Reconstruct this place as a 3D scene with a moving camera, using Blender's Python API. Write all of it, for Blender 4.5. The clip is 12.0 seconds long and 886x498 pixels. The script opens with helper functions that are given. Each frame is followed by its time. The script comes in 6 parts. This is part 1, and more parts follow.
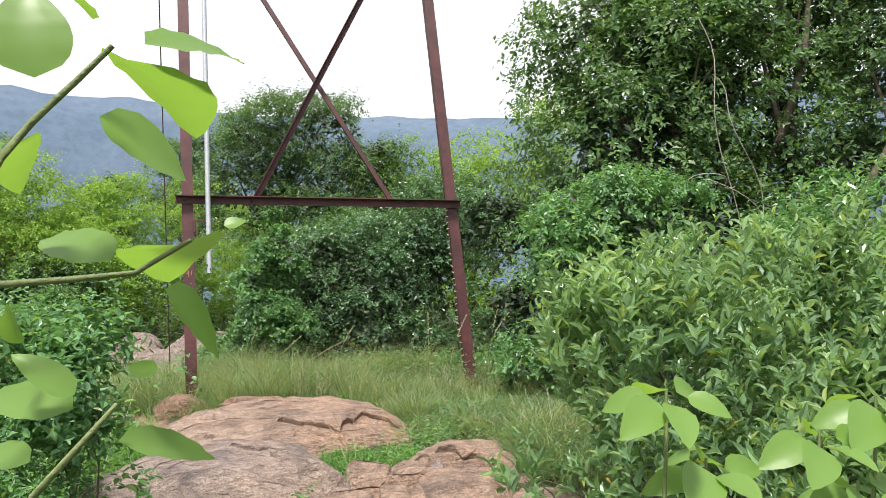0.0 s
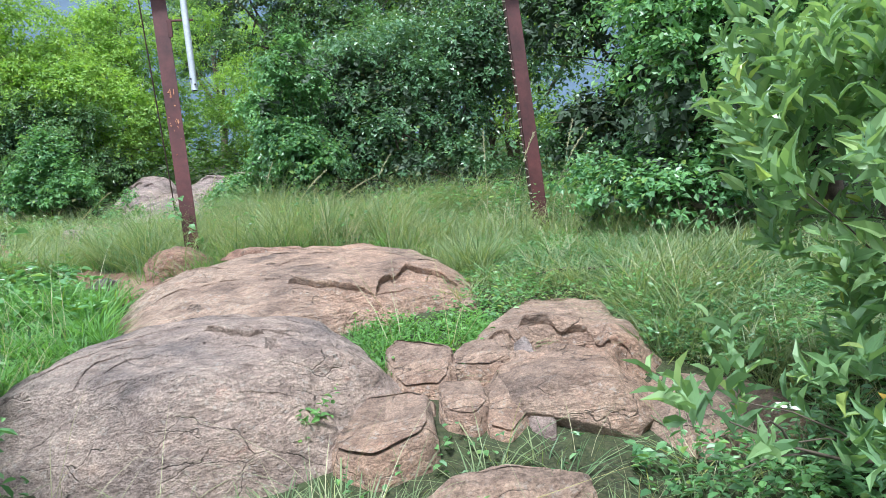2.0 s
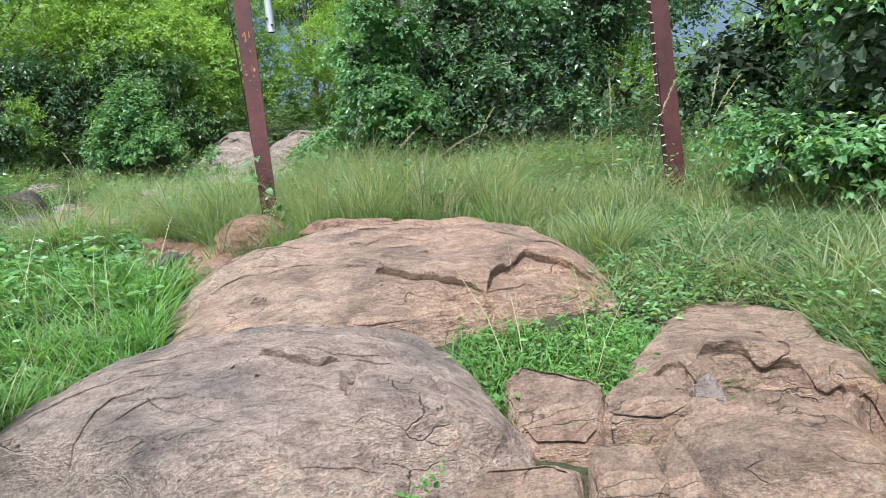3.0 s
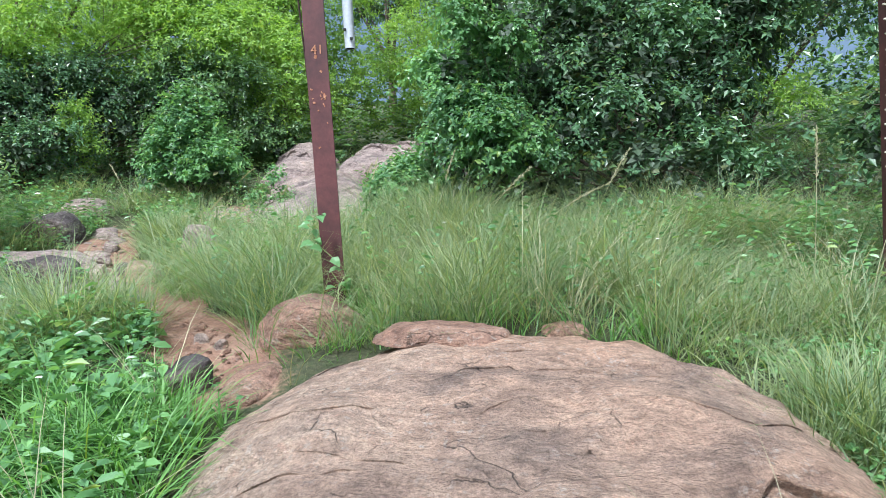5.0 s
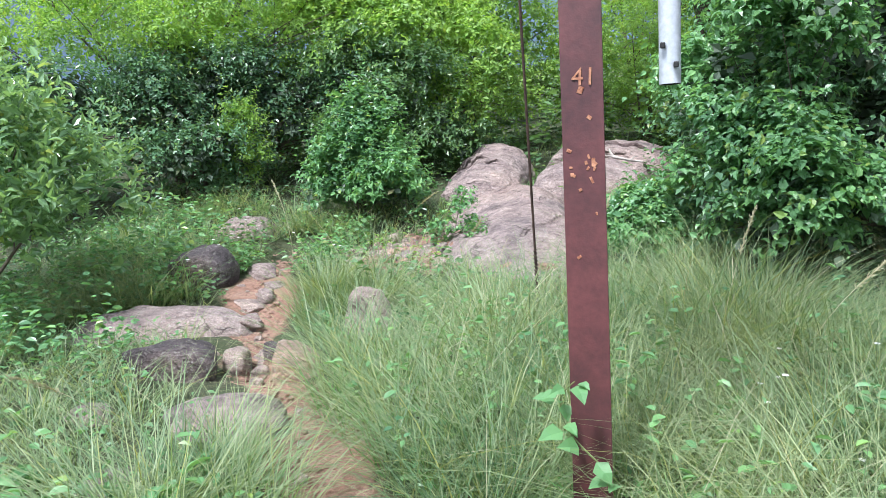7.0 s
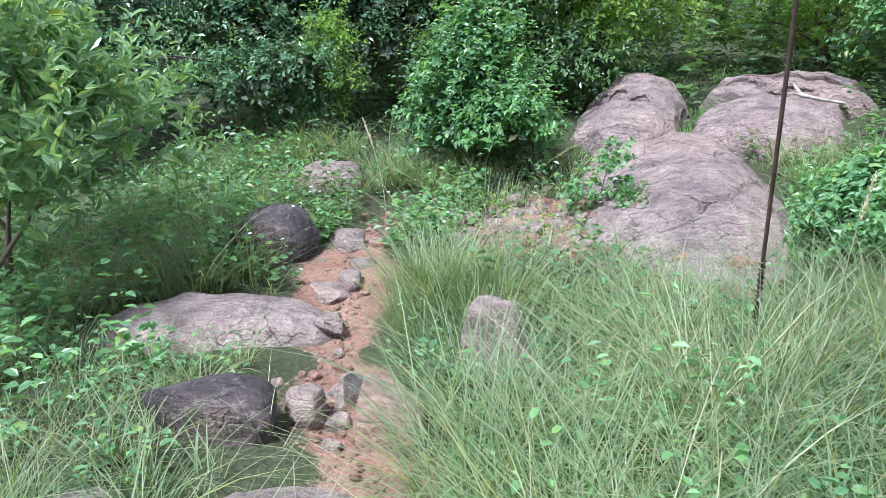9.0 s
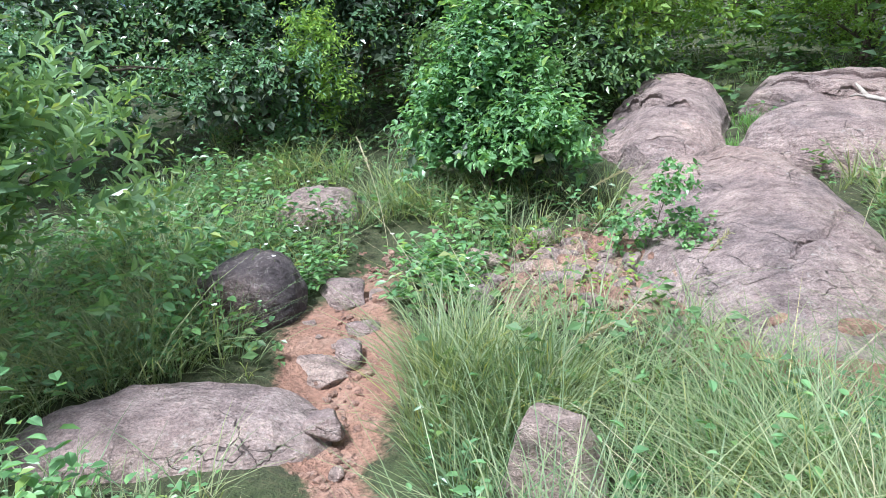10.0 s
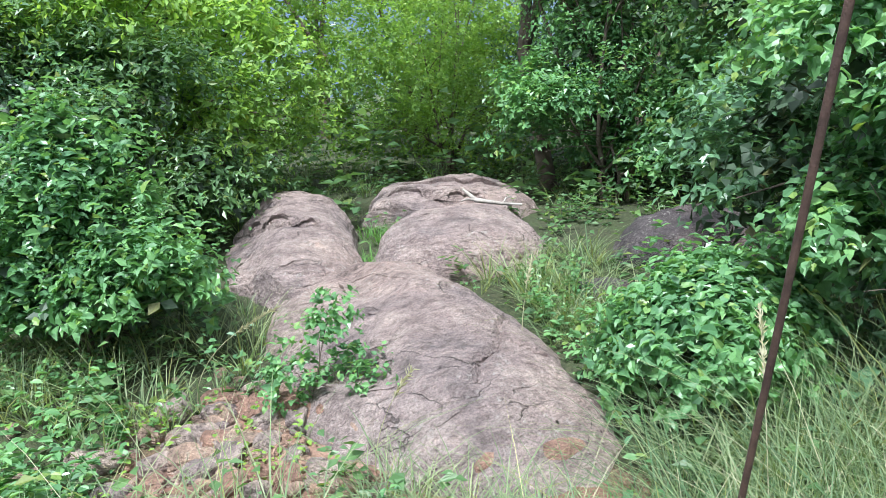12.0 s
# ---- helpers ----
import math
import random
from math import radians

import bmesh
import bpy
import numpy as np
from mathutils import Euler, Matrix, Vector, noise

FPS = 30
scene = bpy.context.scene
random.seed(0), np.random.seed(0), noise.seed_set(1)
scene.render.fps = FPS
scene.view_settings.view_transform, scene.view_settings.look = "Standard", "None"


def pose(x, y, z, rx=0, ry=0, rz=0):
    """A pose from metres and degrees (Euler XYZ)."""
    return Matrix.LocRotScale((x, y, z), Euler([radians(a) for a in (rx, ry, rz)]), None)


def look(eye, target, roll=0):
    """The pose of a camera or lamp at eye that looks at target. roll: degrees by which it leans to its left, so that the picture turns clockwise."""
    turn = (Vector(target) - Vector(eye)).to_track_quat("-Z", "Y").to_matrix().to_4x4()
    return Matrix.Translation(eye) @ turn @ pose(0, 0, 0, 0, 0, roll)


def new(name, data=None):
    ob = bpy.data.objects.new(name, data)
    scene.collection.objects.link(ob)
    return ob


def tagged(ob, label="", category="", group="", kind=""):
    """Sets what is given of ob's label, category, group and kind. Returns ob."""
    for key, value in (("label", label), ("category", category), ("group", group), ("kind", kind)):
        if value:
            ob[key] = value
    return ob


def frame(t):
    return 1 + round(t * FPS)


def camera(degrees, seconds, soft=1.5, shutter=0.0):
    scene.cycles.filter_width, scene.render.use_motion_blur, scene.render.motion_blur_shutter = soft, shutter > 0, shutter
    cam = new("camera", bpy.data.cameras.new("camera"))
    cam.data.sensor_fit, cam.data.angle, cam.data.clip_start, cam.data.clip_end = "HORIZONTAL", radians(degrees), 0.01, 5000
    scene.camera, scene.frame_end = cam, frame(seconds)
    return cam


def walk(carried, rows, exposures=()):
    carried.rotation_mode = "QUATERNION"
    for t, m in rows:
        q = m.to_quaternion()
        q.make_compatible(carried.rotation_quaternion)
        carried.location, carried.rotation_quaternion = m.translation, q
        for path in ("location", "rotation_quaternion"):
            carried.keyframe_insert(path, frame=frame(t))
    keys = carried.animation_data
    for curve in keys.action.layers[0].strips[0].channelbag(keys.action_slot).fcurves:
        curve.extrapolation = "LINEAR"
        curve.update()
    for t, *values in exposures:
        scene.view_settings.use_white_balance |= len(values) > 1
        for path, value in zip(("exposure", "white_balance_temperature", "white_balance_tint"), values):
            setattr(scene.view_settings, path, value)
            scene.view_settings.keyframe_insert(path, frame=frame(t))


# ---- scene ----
from mathutils.bvhtree import BVHTree

# ---- camera and walk ----
cam = camera(64.3, 12.0, soft=0.6)
PATH = [
    (0, (-1.615, -0.778, 1.355), (-1.295, 1.179, 1.612), -1.9),
    (0.5, (-1.644, -0.379, 1.307), (-1.346, 1.597, 1.394), -2.1),
    (1, (-1.592, 0.059, 1.262), (-1.335, 2.036, 1.114), -2.4),
    (1.5, (-1.517, 0.521, 1.186), (-1.303, 2.477, 0.828), -3.3),
    (2, (-1.522, 1.039, 1.278), (-1.335, 3.021, 1.084), -4.2),
    (2.5, (-1.44, 1.572, 1.238), (-1.38, 3.566, 1.106), -5.6),
    (3, (-1.613, 1.983, 1.323), (-1.685, 3.959, 1.02), -4.0),
    (3.5, (-1.695, 2.358, 1.37), (-1.773, 4.32, 0.989), -2.5),
    (3.7, (-1.733, 2.547, 1.467), (-1.822, 4.51, 1.093), -2.4),
    (5.3, (-2.115, 3.766, 1.675), (-2.395, 5.724, 1.376), -1.4),
    (5.5, (-2.237, 4.035, 1.684), (-2.528, 5.99, 1.384), -1.4),
    (6, (-2.406, 4.473, 2.007), (-2.769, 6.415, 1.702), -2.0),
    (6.5, (-2.498, 4.785, 2.067), (-3.018, 6.689, 1.743), -2.1),
    (7, (-2.772, 5.151, 2.091), (-3.472, 6.985, 1.71), -1.8),
    (7.2, (-2.824, 5.379, 2.08), (-3.584, 7.183, 1.67), -1.6),
    (8.8, (-3.389, 6.283, 2.145), (-4.281, 7.976, 1.564), -0.8),
    (9, (-3.591, 6.385, 2.13), (-4.497, 8.066, 1.536), -1.1),
    (9.5, (-3.91, 6.785, 2.109), (-4.835, 8.449, 1.497), -2.0),
    (10, (-4.139, 7.141, 2.149), (-5.025, 8.83, 1.547), -2.3),
    (10.5, (-4.344, 7.585, 2.141), (-5.011, 9.394, 1.612), -1.9),
    (11, (-4.408, 7.816, 2.14), (-4.598, 9.771, 1.762), -2.7),
    (11.5, (-4.433, 7.85, 2.099), (-4.358, 9.821, 1.768), -3.6),
    (12, (-4.411, 7.835, 2.104), (-4.279, 9.802, 1.767), -4.0),
]
walk(cam, [(t, look(eye, target, roll)) for t, eye, target, roll in PATH],
     [(0, 0.5, 6700, 11), (0.5, 0.68, 6900, 12), (1.0, 0.75, 7400, 11), (1.5, 0.75, 5800, 9), (2.0, 0.75, 5700, 6), (2.5, 0.7, 6200, 8), (3.5, 0.68, 5850, 7),
      (5.5, 0.85, 5750, 8), (6.5, 0.95, 6050, 12), (7.0, 0.95, 5750, 12), (9.0, 0.92, 5500, 15), (10.5, 1.0, 5750, 12), (12, 0.98, 5750, 8)])

# ---- world, sun and exposure ----
world = bpy.data.worlds.new("hazy_sky")
scene.world = world
world.use_nodes = True
wn = world.node_tree
wn.nodes.clear()
w_out = wn.nodes.new("ShaderNodeOutputWorld")
w_bg = wn.nodes.new("ShaderNodeBackground")
w_sky = wn.nodes.new("ShaderNodeTexSky")
w_sky.sky_type = "NISHITA"
w_sky.sun_disc = False
w_sky.sun_elevation = radians(63)
w_sky.sun_rotation = radians(203)
w_sky.dust_density = 4.0
w_mix = wn.nodes.new("ShaderNodeMix")
w_mix.data_type = "RGBA"
w_mix.inputs["Factor"].default_value = 0.7
w_mix.inputs["B"].default_value = (15.0, 15.2, 16.2, 1)
wn.links.new(w_sky.outputs["Color"], w_mix.inputs["A"])
wn.links.new(w_mix.outputs["Result"], w_bg.inputs["Color"])
w_bg.inputs["Strength"].default_value = 0.068
wn.links.new(w_bg.outputs["Background"], w_out.inputs["Surface"])

sun_data = bpy.data.lights.new("sun", "SUN")
sun_data.energy = 5.0
sun_data.angle = radians(10)
sun_data.color = (1.0, 0.97, 0.91)
sun = new("sun", sun_data)
sun.matrix_world = look((-6, -14, 30), (0, 0, 0))


RNG = np.random.default_rng(7)


# ---- numeric helpers ----
def hash3(ix, iy, iz):
    h = (ix * 374761393 + iy * 668265263 + iz * 2147483647) & 0xFFFFFFFF
    h = ((h ^ (h >> 13)) * 1274126177) & 0xFFFFFFFF
    h = h ^ (h >> 16)
    return (h & 0xFFFF) / 32767.5 - 1.0


def vnoise(p):
    """Smooth value noise, -1 to 1, of an (n, 3) array."""
    i = np.floor(p).astype(np.int64)
    f = p - i
    f = f * f * (3 - 2 * f)
    out = 0
    for dx in (0, 1):
        for dy in (0, 1):
            for dz in (0, 1):
                wgt = (f[:, 0] if dx else 1 - f[:, 0]) * (f[:, 1] if dy else 1 - f[:, 1]) * (f[:, 2] if dz else 1 - f[:, 2])
                out = out + wgt * hash3(i[:, 0] + dx, i[:, 1] + dy, i[:, 2] + dz)
    return out


def fbm(p, octaves=4):
    out, a = 0, 1.0
    for k in range(octaves):
        out = out + a * vnoise(p * 2.03 ** k + 17.3 * k)
        a *= 0.5
    return out


def unit(v):
    return v / np.maximum(np.linalg.norm(v, axis=-1, keepdims=True), 1e-9)


def ground_z(x, y):
    """Height of the bare ground."""
    x, y = np.asarray(x, float), np.asarray(y, float)
    z = np.interp(y, [-200, -30, -6, -1, 0.5, 2, 3.5, 5, 7, 9, 10.5, 13, 16, 22, 40, 120, 400],
                  [-14, -4, -1.2, -0.35, -0.2, 0.0, 0.28, 0.55, 0.72, 0.74, 0.9, 1.3, 1.5, 2.1, 3.2, 8, 16])
    p = np.stack([x, y, 0 * x], -1).reshape(-1, 3)
    n = fbm(p * 0.9, 3).reshape(x.shape) * 0.035
    return z + n


# ---- materials ----
def nodes_of(name):
    m = bpy.data.materials.new(name)
    m.use_nodes = True
    nt = m.node_tree
    nt.nodes.clear()
    out = nt.nodes.new("ShaderNodeOutputMaterial")
    return m, nt, out


def ramp(nt, fac, stops):
    r = nt.nodes.new("ShaderNodeValToRGB")
    e = r.color_ramp.elements
    while len(e) < len(stops):
        e.new(0.5)
    for el, (pos, col) in zip(e, stops):
        el.position, el.color = pos, (*col, 1)
    nt.links.new(fac, r.inputs["Fac"])
    return r.outputs["Color"]


def tex_noise(nt, coord, scale, detail=4, rough=0.6):
    n = nt.nodes.new("ShaderNodeTexNoise")
    n.inputs["Scale"].default_value = scale
    n.inputs["Detail"].default_value = detail
    n.inputs["Roughness"].default_value = rough
    nt.links.new(coord, n.inputs["Vector"])
    return n.outputs["Fac"]


def mixc(nt, fac, a, b, mode="MIX"):
    m = nt.nodes.new("ShaderNodeMix")
    m.data_type = "RGBA"
    m.blend_type = mode
    for sock, v in (("Factor", fac), ("A", a), ("B", b)):
        if isinstance(v, (int, float)):
            m.inputs[sock].default_value = v
        elif isinstance(v, tuple):
            m.inputs[sock].default_value = (*v, 1)
        else:
            nt.links.new(v, m.inputs[sock])
    return m.outputs["Result"]


def bump(nt, height, strength, distance):
    b = nt.nodes.new("ShaderNodeBump")
    b.inputs["Strength"].default_value = strength
    b.inputs["Distance"].default_value = distance
    nt.links.new(height, b.inputs["Height"])
    return b.outputs["Normal"]


def leaf_material(name, dark, mid, light, trans=0.35, rough=0.45):
    """Leaf tissue: hue varies leaf by leaf; light shines through a little."""
    m, nt, out = nodes_of(name)
    geo = nt.nodes.new("ShaderNodeNewGeometry")
    tc = nt.nodes.new("ShaderNodeTexCoord")
    col = ramp(nt, geo.outputs["Random Per Island"], [(0.0, dark), (0.5, mid), (0.93, light), (1.0, (0.5 * light[0] + 0.16, 0.5 * light[1] + 0.11, 0.02))])
    patch = tex_noise(nt, tc.outputs["Object"], 1.3, 2)
    col = mixc(nt, 0.35, col, ramp(nt, patch, [(0.35, dark), (0.65, light)]))
    col = mixc(nt, 0.14, col, (0.22, 0.26, 0.22))
    bs = nt.nodes.new("ShaderNodeBsdfPrincipled")
    bs.inputs["Roughness"].default_value = rough
    nt.links.new(col, bs.inputs["Base Color"])
    tr = nt.nodes.new("ShaderNodeBsdfTranslucent")
    nt.links.new(mixc(nt, 1.0, col, (1.25, 1.2, 0.6), "MULTIPLY"), tr.inputs["Color"])
    mx = nt.nodes.new("ShaderNodeMixShader")
    mx.inputs["Fac"].default_value = trans
    nt.links.new(bs.outputs["BSDF"], mx.inputs[1])
    nt.links.new(tr.outputs["BSDF"], mx.inputs[2])
    nt.links.new(mx.outputs["Shader"], out.inputs["Surface"])
    return m


def rock_material(name, main, pale, dark, rust=(0.36, 0.2, 0.12), rust_amount=0.3):
    """Weathered granite: grains, lichen stains, iron tint, fine relief with shade painted in its hollows."""
    m, nt, out = nodes_of(name)
    tc = nt.nodes.new("ShaderNodeTexCoord")
    v = tc.outputs["Object"]
    big = tex_noise(nt, v, 2.2, 6, 0.65)
    col = ramp(nt, big, [(0.3, dark), (0.47, main), (0.68, pale)])
    iron = ramp(nt, tex_noise(nt, v, 1.1, 3, 0.5), [(0.45, (0, 0, 0)), (0.65, (rust_amount,) * 3)])
    col = mixc(nt, iron, col, rust)
    streak = nt.nodes.new("ShaderNodeMapping")
    streak.inputs["Scale"].default_value = (2.0, 3.6, 4.4)
    streak.inputs["Rotation"].default_value = (0.5, 0.3, 0.6)
    nt.links.new(v, streak.inputs["Vector"])
    st = tex_noise(nt, streak.outputs["Vector"], 2.6, 9, 0.72)
    col = mixc(nt, 0.78, col, ramp(nt, st, [(0.35, (0.29, 0.275, 0.28)), (0.55, (0.6, 0.6, 0.6)), (0.7, (0.78, 0.75, 0.72))]), "OVERLAY")
    grain = tex_noise(nt, v, 95, 3, 0.8)
    col = mixc(nt, 0.55, col, ramp(nt, grain, [(0.3, (0.1, 0.1, 0.1)), (0.5, (0.5, 0.5, 0.5)), (0.72, (0.9, 0.88, 0.86))]), "OVERLAY")
    # Low spots of this relief noise are darkened in the colour, as shade.
    pits = tex_noise(nt, streak.outputs["Vector"], 9.0, 8, 0.7)
    col = mixc(nt, 0.6, col, ramp(nt, pits, [(0.34, (0.22, 0.2, 0.19)), (0.5, (0.5, 0.5, 0.5)), (0.68, (0.68, 0.67, 0.66))]), "OVERLAY")
    speck = ramp(nt, tex_noise(nt, v, 34, 6, 0.7), [(0.55, (0, 0, 0)), (0.63, (0.5,) * 3)])
    patch = ramp(nt, tex_noise(nt, v, 2.7, 4, 0.6), [(0.42, (0.1,) * 3), (0.6, (1, 1, 1))])
    col = mixc(nt, mixc(nt, 1.0, speck, patch, "MULTIPLY"), col, (0.56, 0.52, 0.48))
    warp = nt.nodes.new("ShaderNodeTexNoise")
    warp.inputs["Scale"].default_value = 2.6
    warp.inputs["Detail"].default_value = 6
    nt.links.new(v, warp.inputs["Vector"])
    shift = nt.nodes.new("ShaderNodeVectorMath")
    shift.operation = "MULTIPLY_ADD"
    nt.links.new(warp.outputs["Color"], shift.inputs[0])
    shift.inputs[1].default_value = (0.34, 0.34, 0.34)
    nt.links.new(v, shift.inputs[2])
    flat = nt.nodes.new("ShaderNodeMapping")
    flat.inputs["Scale"].default_value = (0.8, 2.4, 2.4)
    nt.links.new(shift.outputs[0], flat.inputs["Vector"])
    where = tex_noise(nt, v, 3.4, 4, 0.55)
    joint = nt.nodes.new("ShaderNodeTexVoronoi")
    joint.feature = "DISTANCE_TO_EDGE"
    joint.inputs["Scale"].default_value = 2.3
    nt.links.new(flat.outputs["Vector"], joint.inputs["Vector"])
    gap = ramp(nt, joint.outputs["Distance"], [(0.0, (0, 0, 0)), (0.011, (1, 1, 1))])
    gap = mixc(nt, ramp(nt, where, [(0.49, (1, 1, 1)), (0.56, (0, 0, 0))]), gap, (1, 1, 1))
    col = mixc(nt, gap, mixc(nt, 0.6, col, (0.04, 0.03, 0.025)), col)
    skin = nt.nodes.new("ShaderNodeMapping")
    skin.inputs["Scale"].default_value = (2.2, 5.2, 6.5)
    nt.links.new(shift.outputs[0], skin.inputs["Vector"])
    peel = tex_noise(nt, skin.outputs["Vector"], 1.5, 5, 0.55)
    step = ramp(nt, peel, [(0.36, (0, 0, 0)), (0.368, (0.25,) * 3), (0.45, (0.25,) * 3), (0.458, (0.5,) * 3), (0.53, (0.5,) * 3), (0.538, (0.75,) * 3), (0.61, (0.75,) * 3), (0.618, (1, 1, 1))])
    bs = nt.nodes.new("ShaderNodeBsdfPrincipled")
    bs.inputs["Roughness"].default_value = 0.85
    nt.links.new(col, bs.inputs["Base Color"])
    h = nt.nodes.new("ShaderNodeMath")
    h.operation = "MULTIPLY_ADD"
    nt.links.new(grain, h.inputs[0])
    h.inputs[1].default_value = 0.22
    nt.links.new(st, h.inputs[2])
    h2 = nt.nodes.new("ShaderNodeMath")
    h2.operation = "MULTIPLY_ADD"
    nt.links.new(gap, h2.inputs[0])
    h2.inputs[1].default_value = 0.6
    nt.links.new(h.outputs[0], h2.inputs[2])
    h3 = nt.nodes.new("ShaderNodeMath")
    h3.operation = "MULTIPLY_ADD"
    nt.links.new(step, h3.inputs[0])
    h3.inputs[1].default_value = 0.4
    nt.links.new(h2.outputs[0], h3.inputs[2])
    h4 = nt.nodes.new("ShaderNodeMath")
    h4.operation = "MULTIPLY_ADD"
    nt.links.new(pits, h4.inputs[0])
    h4.inputs[1].default_value = 0.8
    nt.links.new(h3.outputs[0], h4.inputs[2])
    nt.links.new(bump(nt, h4.outputs[0], 1.0, 0.075), bs.inputs["Normal"])
    nt.links.new(bs.outputs["BSDF"], out.inputs["Surface"])
    return m


def plain_material(name, a, b, scale=8.0, rough=0.7, metal=0.0, bump_d=0.004):
    m, nt, out = nodes_of(name)
    tc = nt.nodes.new("ShaderNodeTexCoord")
    n1 = tex_noise(nt, tc.outputs["Object"], scale, 6, 0.65)
    col = ramp(nt, n1, [(0.35, a), (0.68, b)])
    n2 = tex_noise(nt, tc.outputs["Object"], scale * 9, 3, 0.7)
    col = mixc(nt, 0.3, col, ramp(nt, n2, [(0.3, (0.25, 0.25, 0.25)), (0.7, (0.75, 0.75, 0.75))]), "OVERLAY")
    bs = nt.nodes.new("ShaderNodeBsdfPrincipled")
    bs.inputs["Roughness"].default_value = rough
    bs.inputs["Metallic"].default_value = metal
    nt.links.new(col, bs.inputs["Base Color"])
    nt.links.new(bump(nt, n2, 0.5, bump_d), bs.inputs["Normal"])
    nt.links.new(bs.outputs["BSDF"], out.inputs["Surface"])
    return m


def ground_material():
    """Leaf litter and humus, red laterite soil where the attribute says so."""
    m, nt, out = nodes_of("soil_and_litter")
    tc = nt.nodes.new("ShaderNodeTexCoord")
    at = nt.nodes.new("ShaderNodeAttribute")
    at.attribute_name = "bare_soil"
    v = tc.outputs["Object"]
    n1 = tex_noise(nt, v, 3.0, 6, 0.7)
    n2 = tex_noise(nt, v, 40, 4, 0.7)
    litter = ramp(nt, n2, [(0.3, (0.02, 0.024, 0.012)), (0.5, (0.05, 0.058, 0.024)), (0.7, (0.1, 0.09, 0.05))])
    litter = mixc(nt, ramp(nt, n1, [(0.4, (0, 0, 0)), (0.65, (0.6, 0.6, 0.6))]), litter, (0.05, 0.085, 0.022))
    soil = ramp(nt, n1, [(0.3, (0.19, 0.1, 0.07)), (0.5, (0.29, 0.165, 0.115)), (0.7, (0.37, 0.25, 0.19))])
    soil = mixc(nt, 0.5, soil, ramp(nt, n2, [(0.3, (0.2, 0.2, 0.2)), (0.7, (0.8, 0.8, 0.8))]), "OVERLAY")
    edge = nt.nodes.new("ShaderNodeMath")
    edge.operation = "MULTIPLY_ADD"
    nt.links.new(n2, edge.inputs[0])
    edge.inputs[1].default_value = 0.5
    nt.links.new(at.outputs["Fac"], edge.inputs[2])
    fac = ramp(nt, edge.outputs[0], [(0.5, (0, 0, 0)), (0.75, (1, 1, 1))])
    bs = nt.nodes.new("ShaderNodeBsdfPrincipled")
    bs.inputs["Roughness"].default_value = 0.95
    nt.links.new(mixc(nt, fac, litter, soil), bs.inputs["Base Color"])
    nt.links.new(bump(nt, n2, 1.0, 0.05), bs.inputs["Normal"])
    nt.links.new(bs.outputs["BSDF"], out.inputs["Surface"])
    return m


M_GROUND = ground_material()
M_PINK = rock_material("pink_granite", (0.385, 0.27, 0.208), (0.5, 0.385, 0.305), (0.19, 0.138, 0.115), (0.42, 0.245, 0.165), 0.6)
M_PURPLE = rock_material("mauve_granite", (0.38, 0.298, 0.262), (0.52, 0.43, 0.38), (0.19, 0.16, 0.158), (0.35, 0.22, 0.16), 0.4)
M_GREY = rock_material("grey_granite", (0.315, 0.248, 0.235), (0.46, 0.388, 0.36), (0.14, 0.115, 0.117), (0.32, 0.2, 0.15), 0.35)
M_DARK = rock_material("dark_stained_granite", (0.085, 0.07, 0.075), (0.18, 0.155, 0.155), (0.03, 0.027, 0.03), (0.24, 0.13, 0.085), 0.35)
M_RED = rock_material("red_sandy_stone", (0.33, 0.195, 0.145), (0.41, 0.29, 0.23), (0.2, 0.11, 0.08), (0.37, 0.19, 0.12), 0.45)
M_RUST = plain_material("maroon_primer_steel", (0.045, 0.014, 0.016), (0.1, 0.029, 0.03), 5.0, 0.55, 0.0, 0.002)
M_FRESH = plain_material("fresh_rust", (0.2, 0.06, 0.03), (0.5, 0.26, 0.15), 60, 0.8)
M_GALV = plain_material("galvanised_pipe", (0.4, 0.43, 0.47), (0.5, 0.52, 0.56), 6, 0.45, 0.4, 0.001)
# Near-black colour put in openings in place of their shade.
M_BLACK = plain_material("hole_shade_black", (0.01, 0.01, 0.01), (0.02, 0.02, 0.02), 6, 0.6)
M_CABLE = plain_material("rusted_cable", (0.04, 0.02, 0.018), (0.09, 0.05, 0.04), 20, 0.7)
M_CLIP = plain_material("pale_clip", (0.35, 0.33, 0.27), (0.5, 0.47, 0.38), 20, 0.6)
M_BARK = plain_material("bark", (0.06, 0.045, 0.035), (0.14, 0.11, 0.085), 10, 0.9)
M_STEM = plain_material("green_stem", (0.09, 0.13, 0.04), (0.17, 0.2, 0.07), 12, 0.6)
M_DRIFT = plain_material("bleached_wood", (0.16, 0.14, 0.12), (0.4, 0.37, 0.33), 14, 0.85)
# Distance haze is put into the hill's bluish base colour.
M_HILL = plain_material("haze_painted_hill", (0.065, 0.1, 0.15), (0.09, 0.13, 0.185), 0.03, 1.0)
L_BIG = leaf_material("broad_leaf", (0.105, 0.225, 0.035), (0.17, 0.33, 0.05), (0.25, 0.44, 0.065), 0.5, 0.4)
L_PRIVET = leaf_material("glossy_leaf", (0.075, 0.17, 0.08), (0.185, 0.345, 0.15), (0.36, 0.54, 0.25), 0.45, 0.24)
L_DARK = leaf_material("dark_shrub_leaf", (0.032, 0.095, 0.048), (0.08, 0.2, 0.092), (0.16, 0.33, 0.145), 0.35, 0.3)
L_TREE = leaf_material("tree_leaf", (0.045, 0.12, 0.045), (0.085, 0.195, 0.06), (0.15, 0.29, 0.08), 0.42, 0.38)
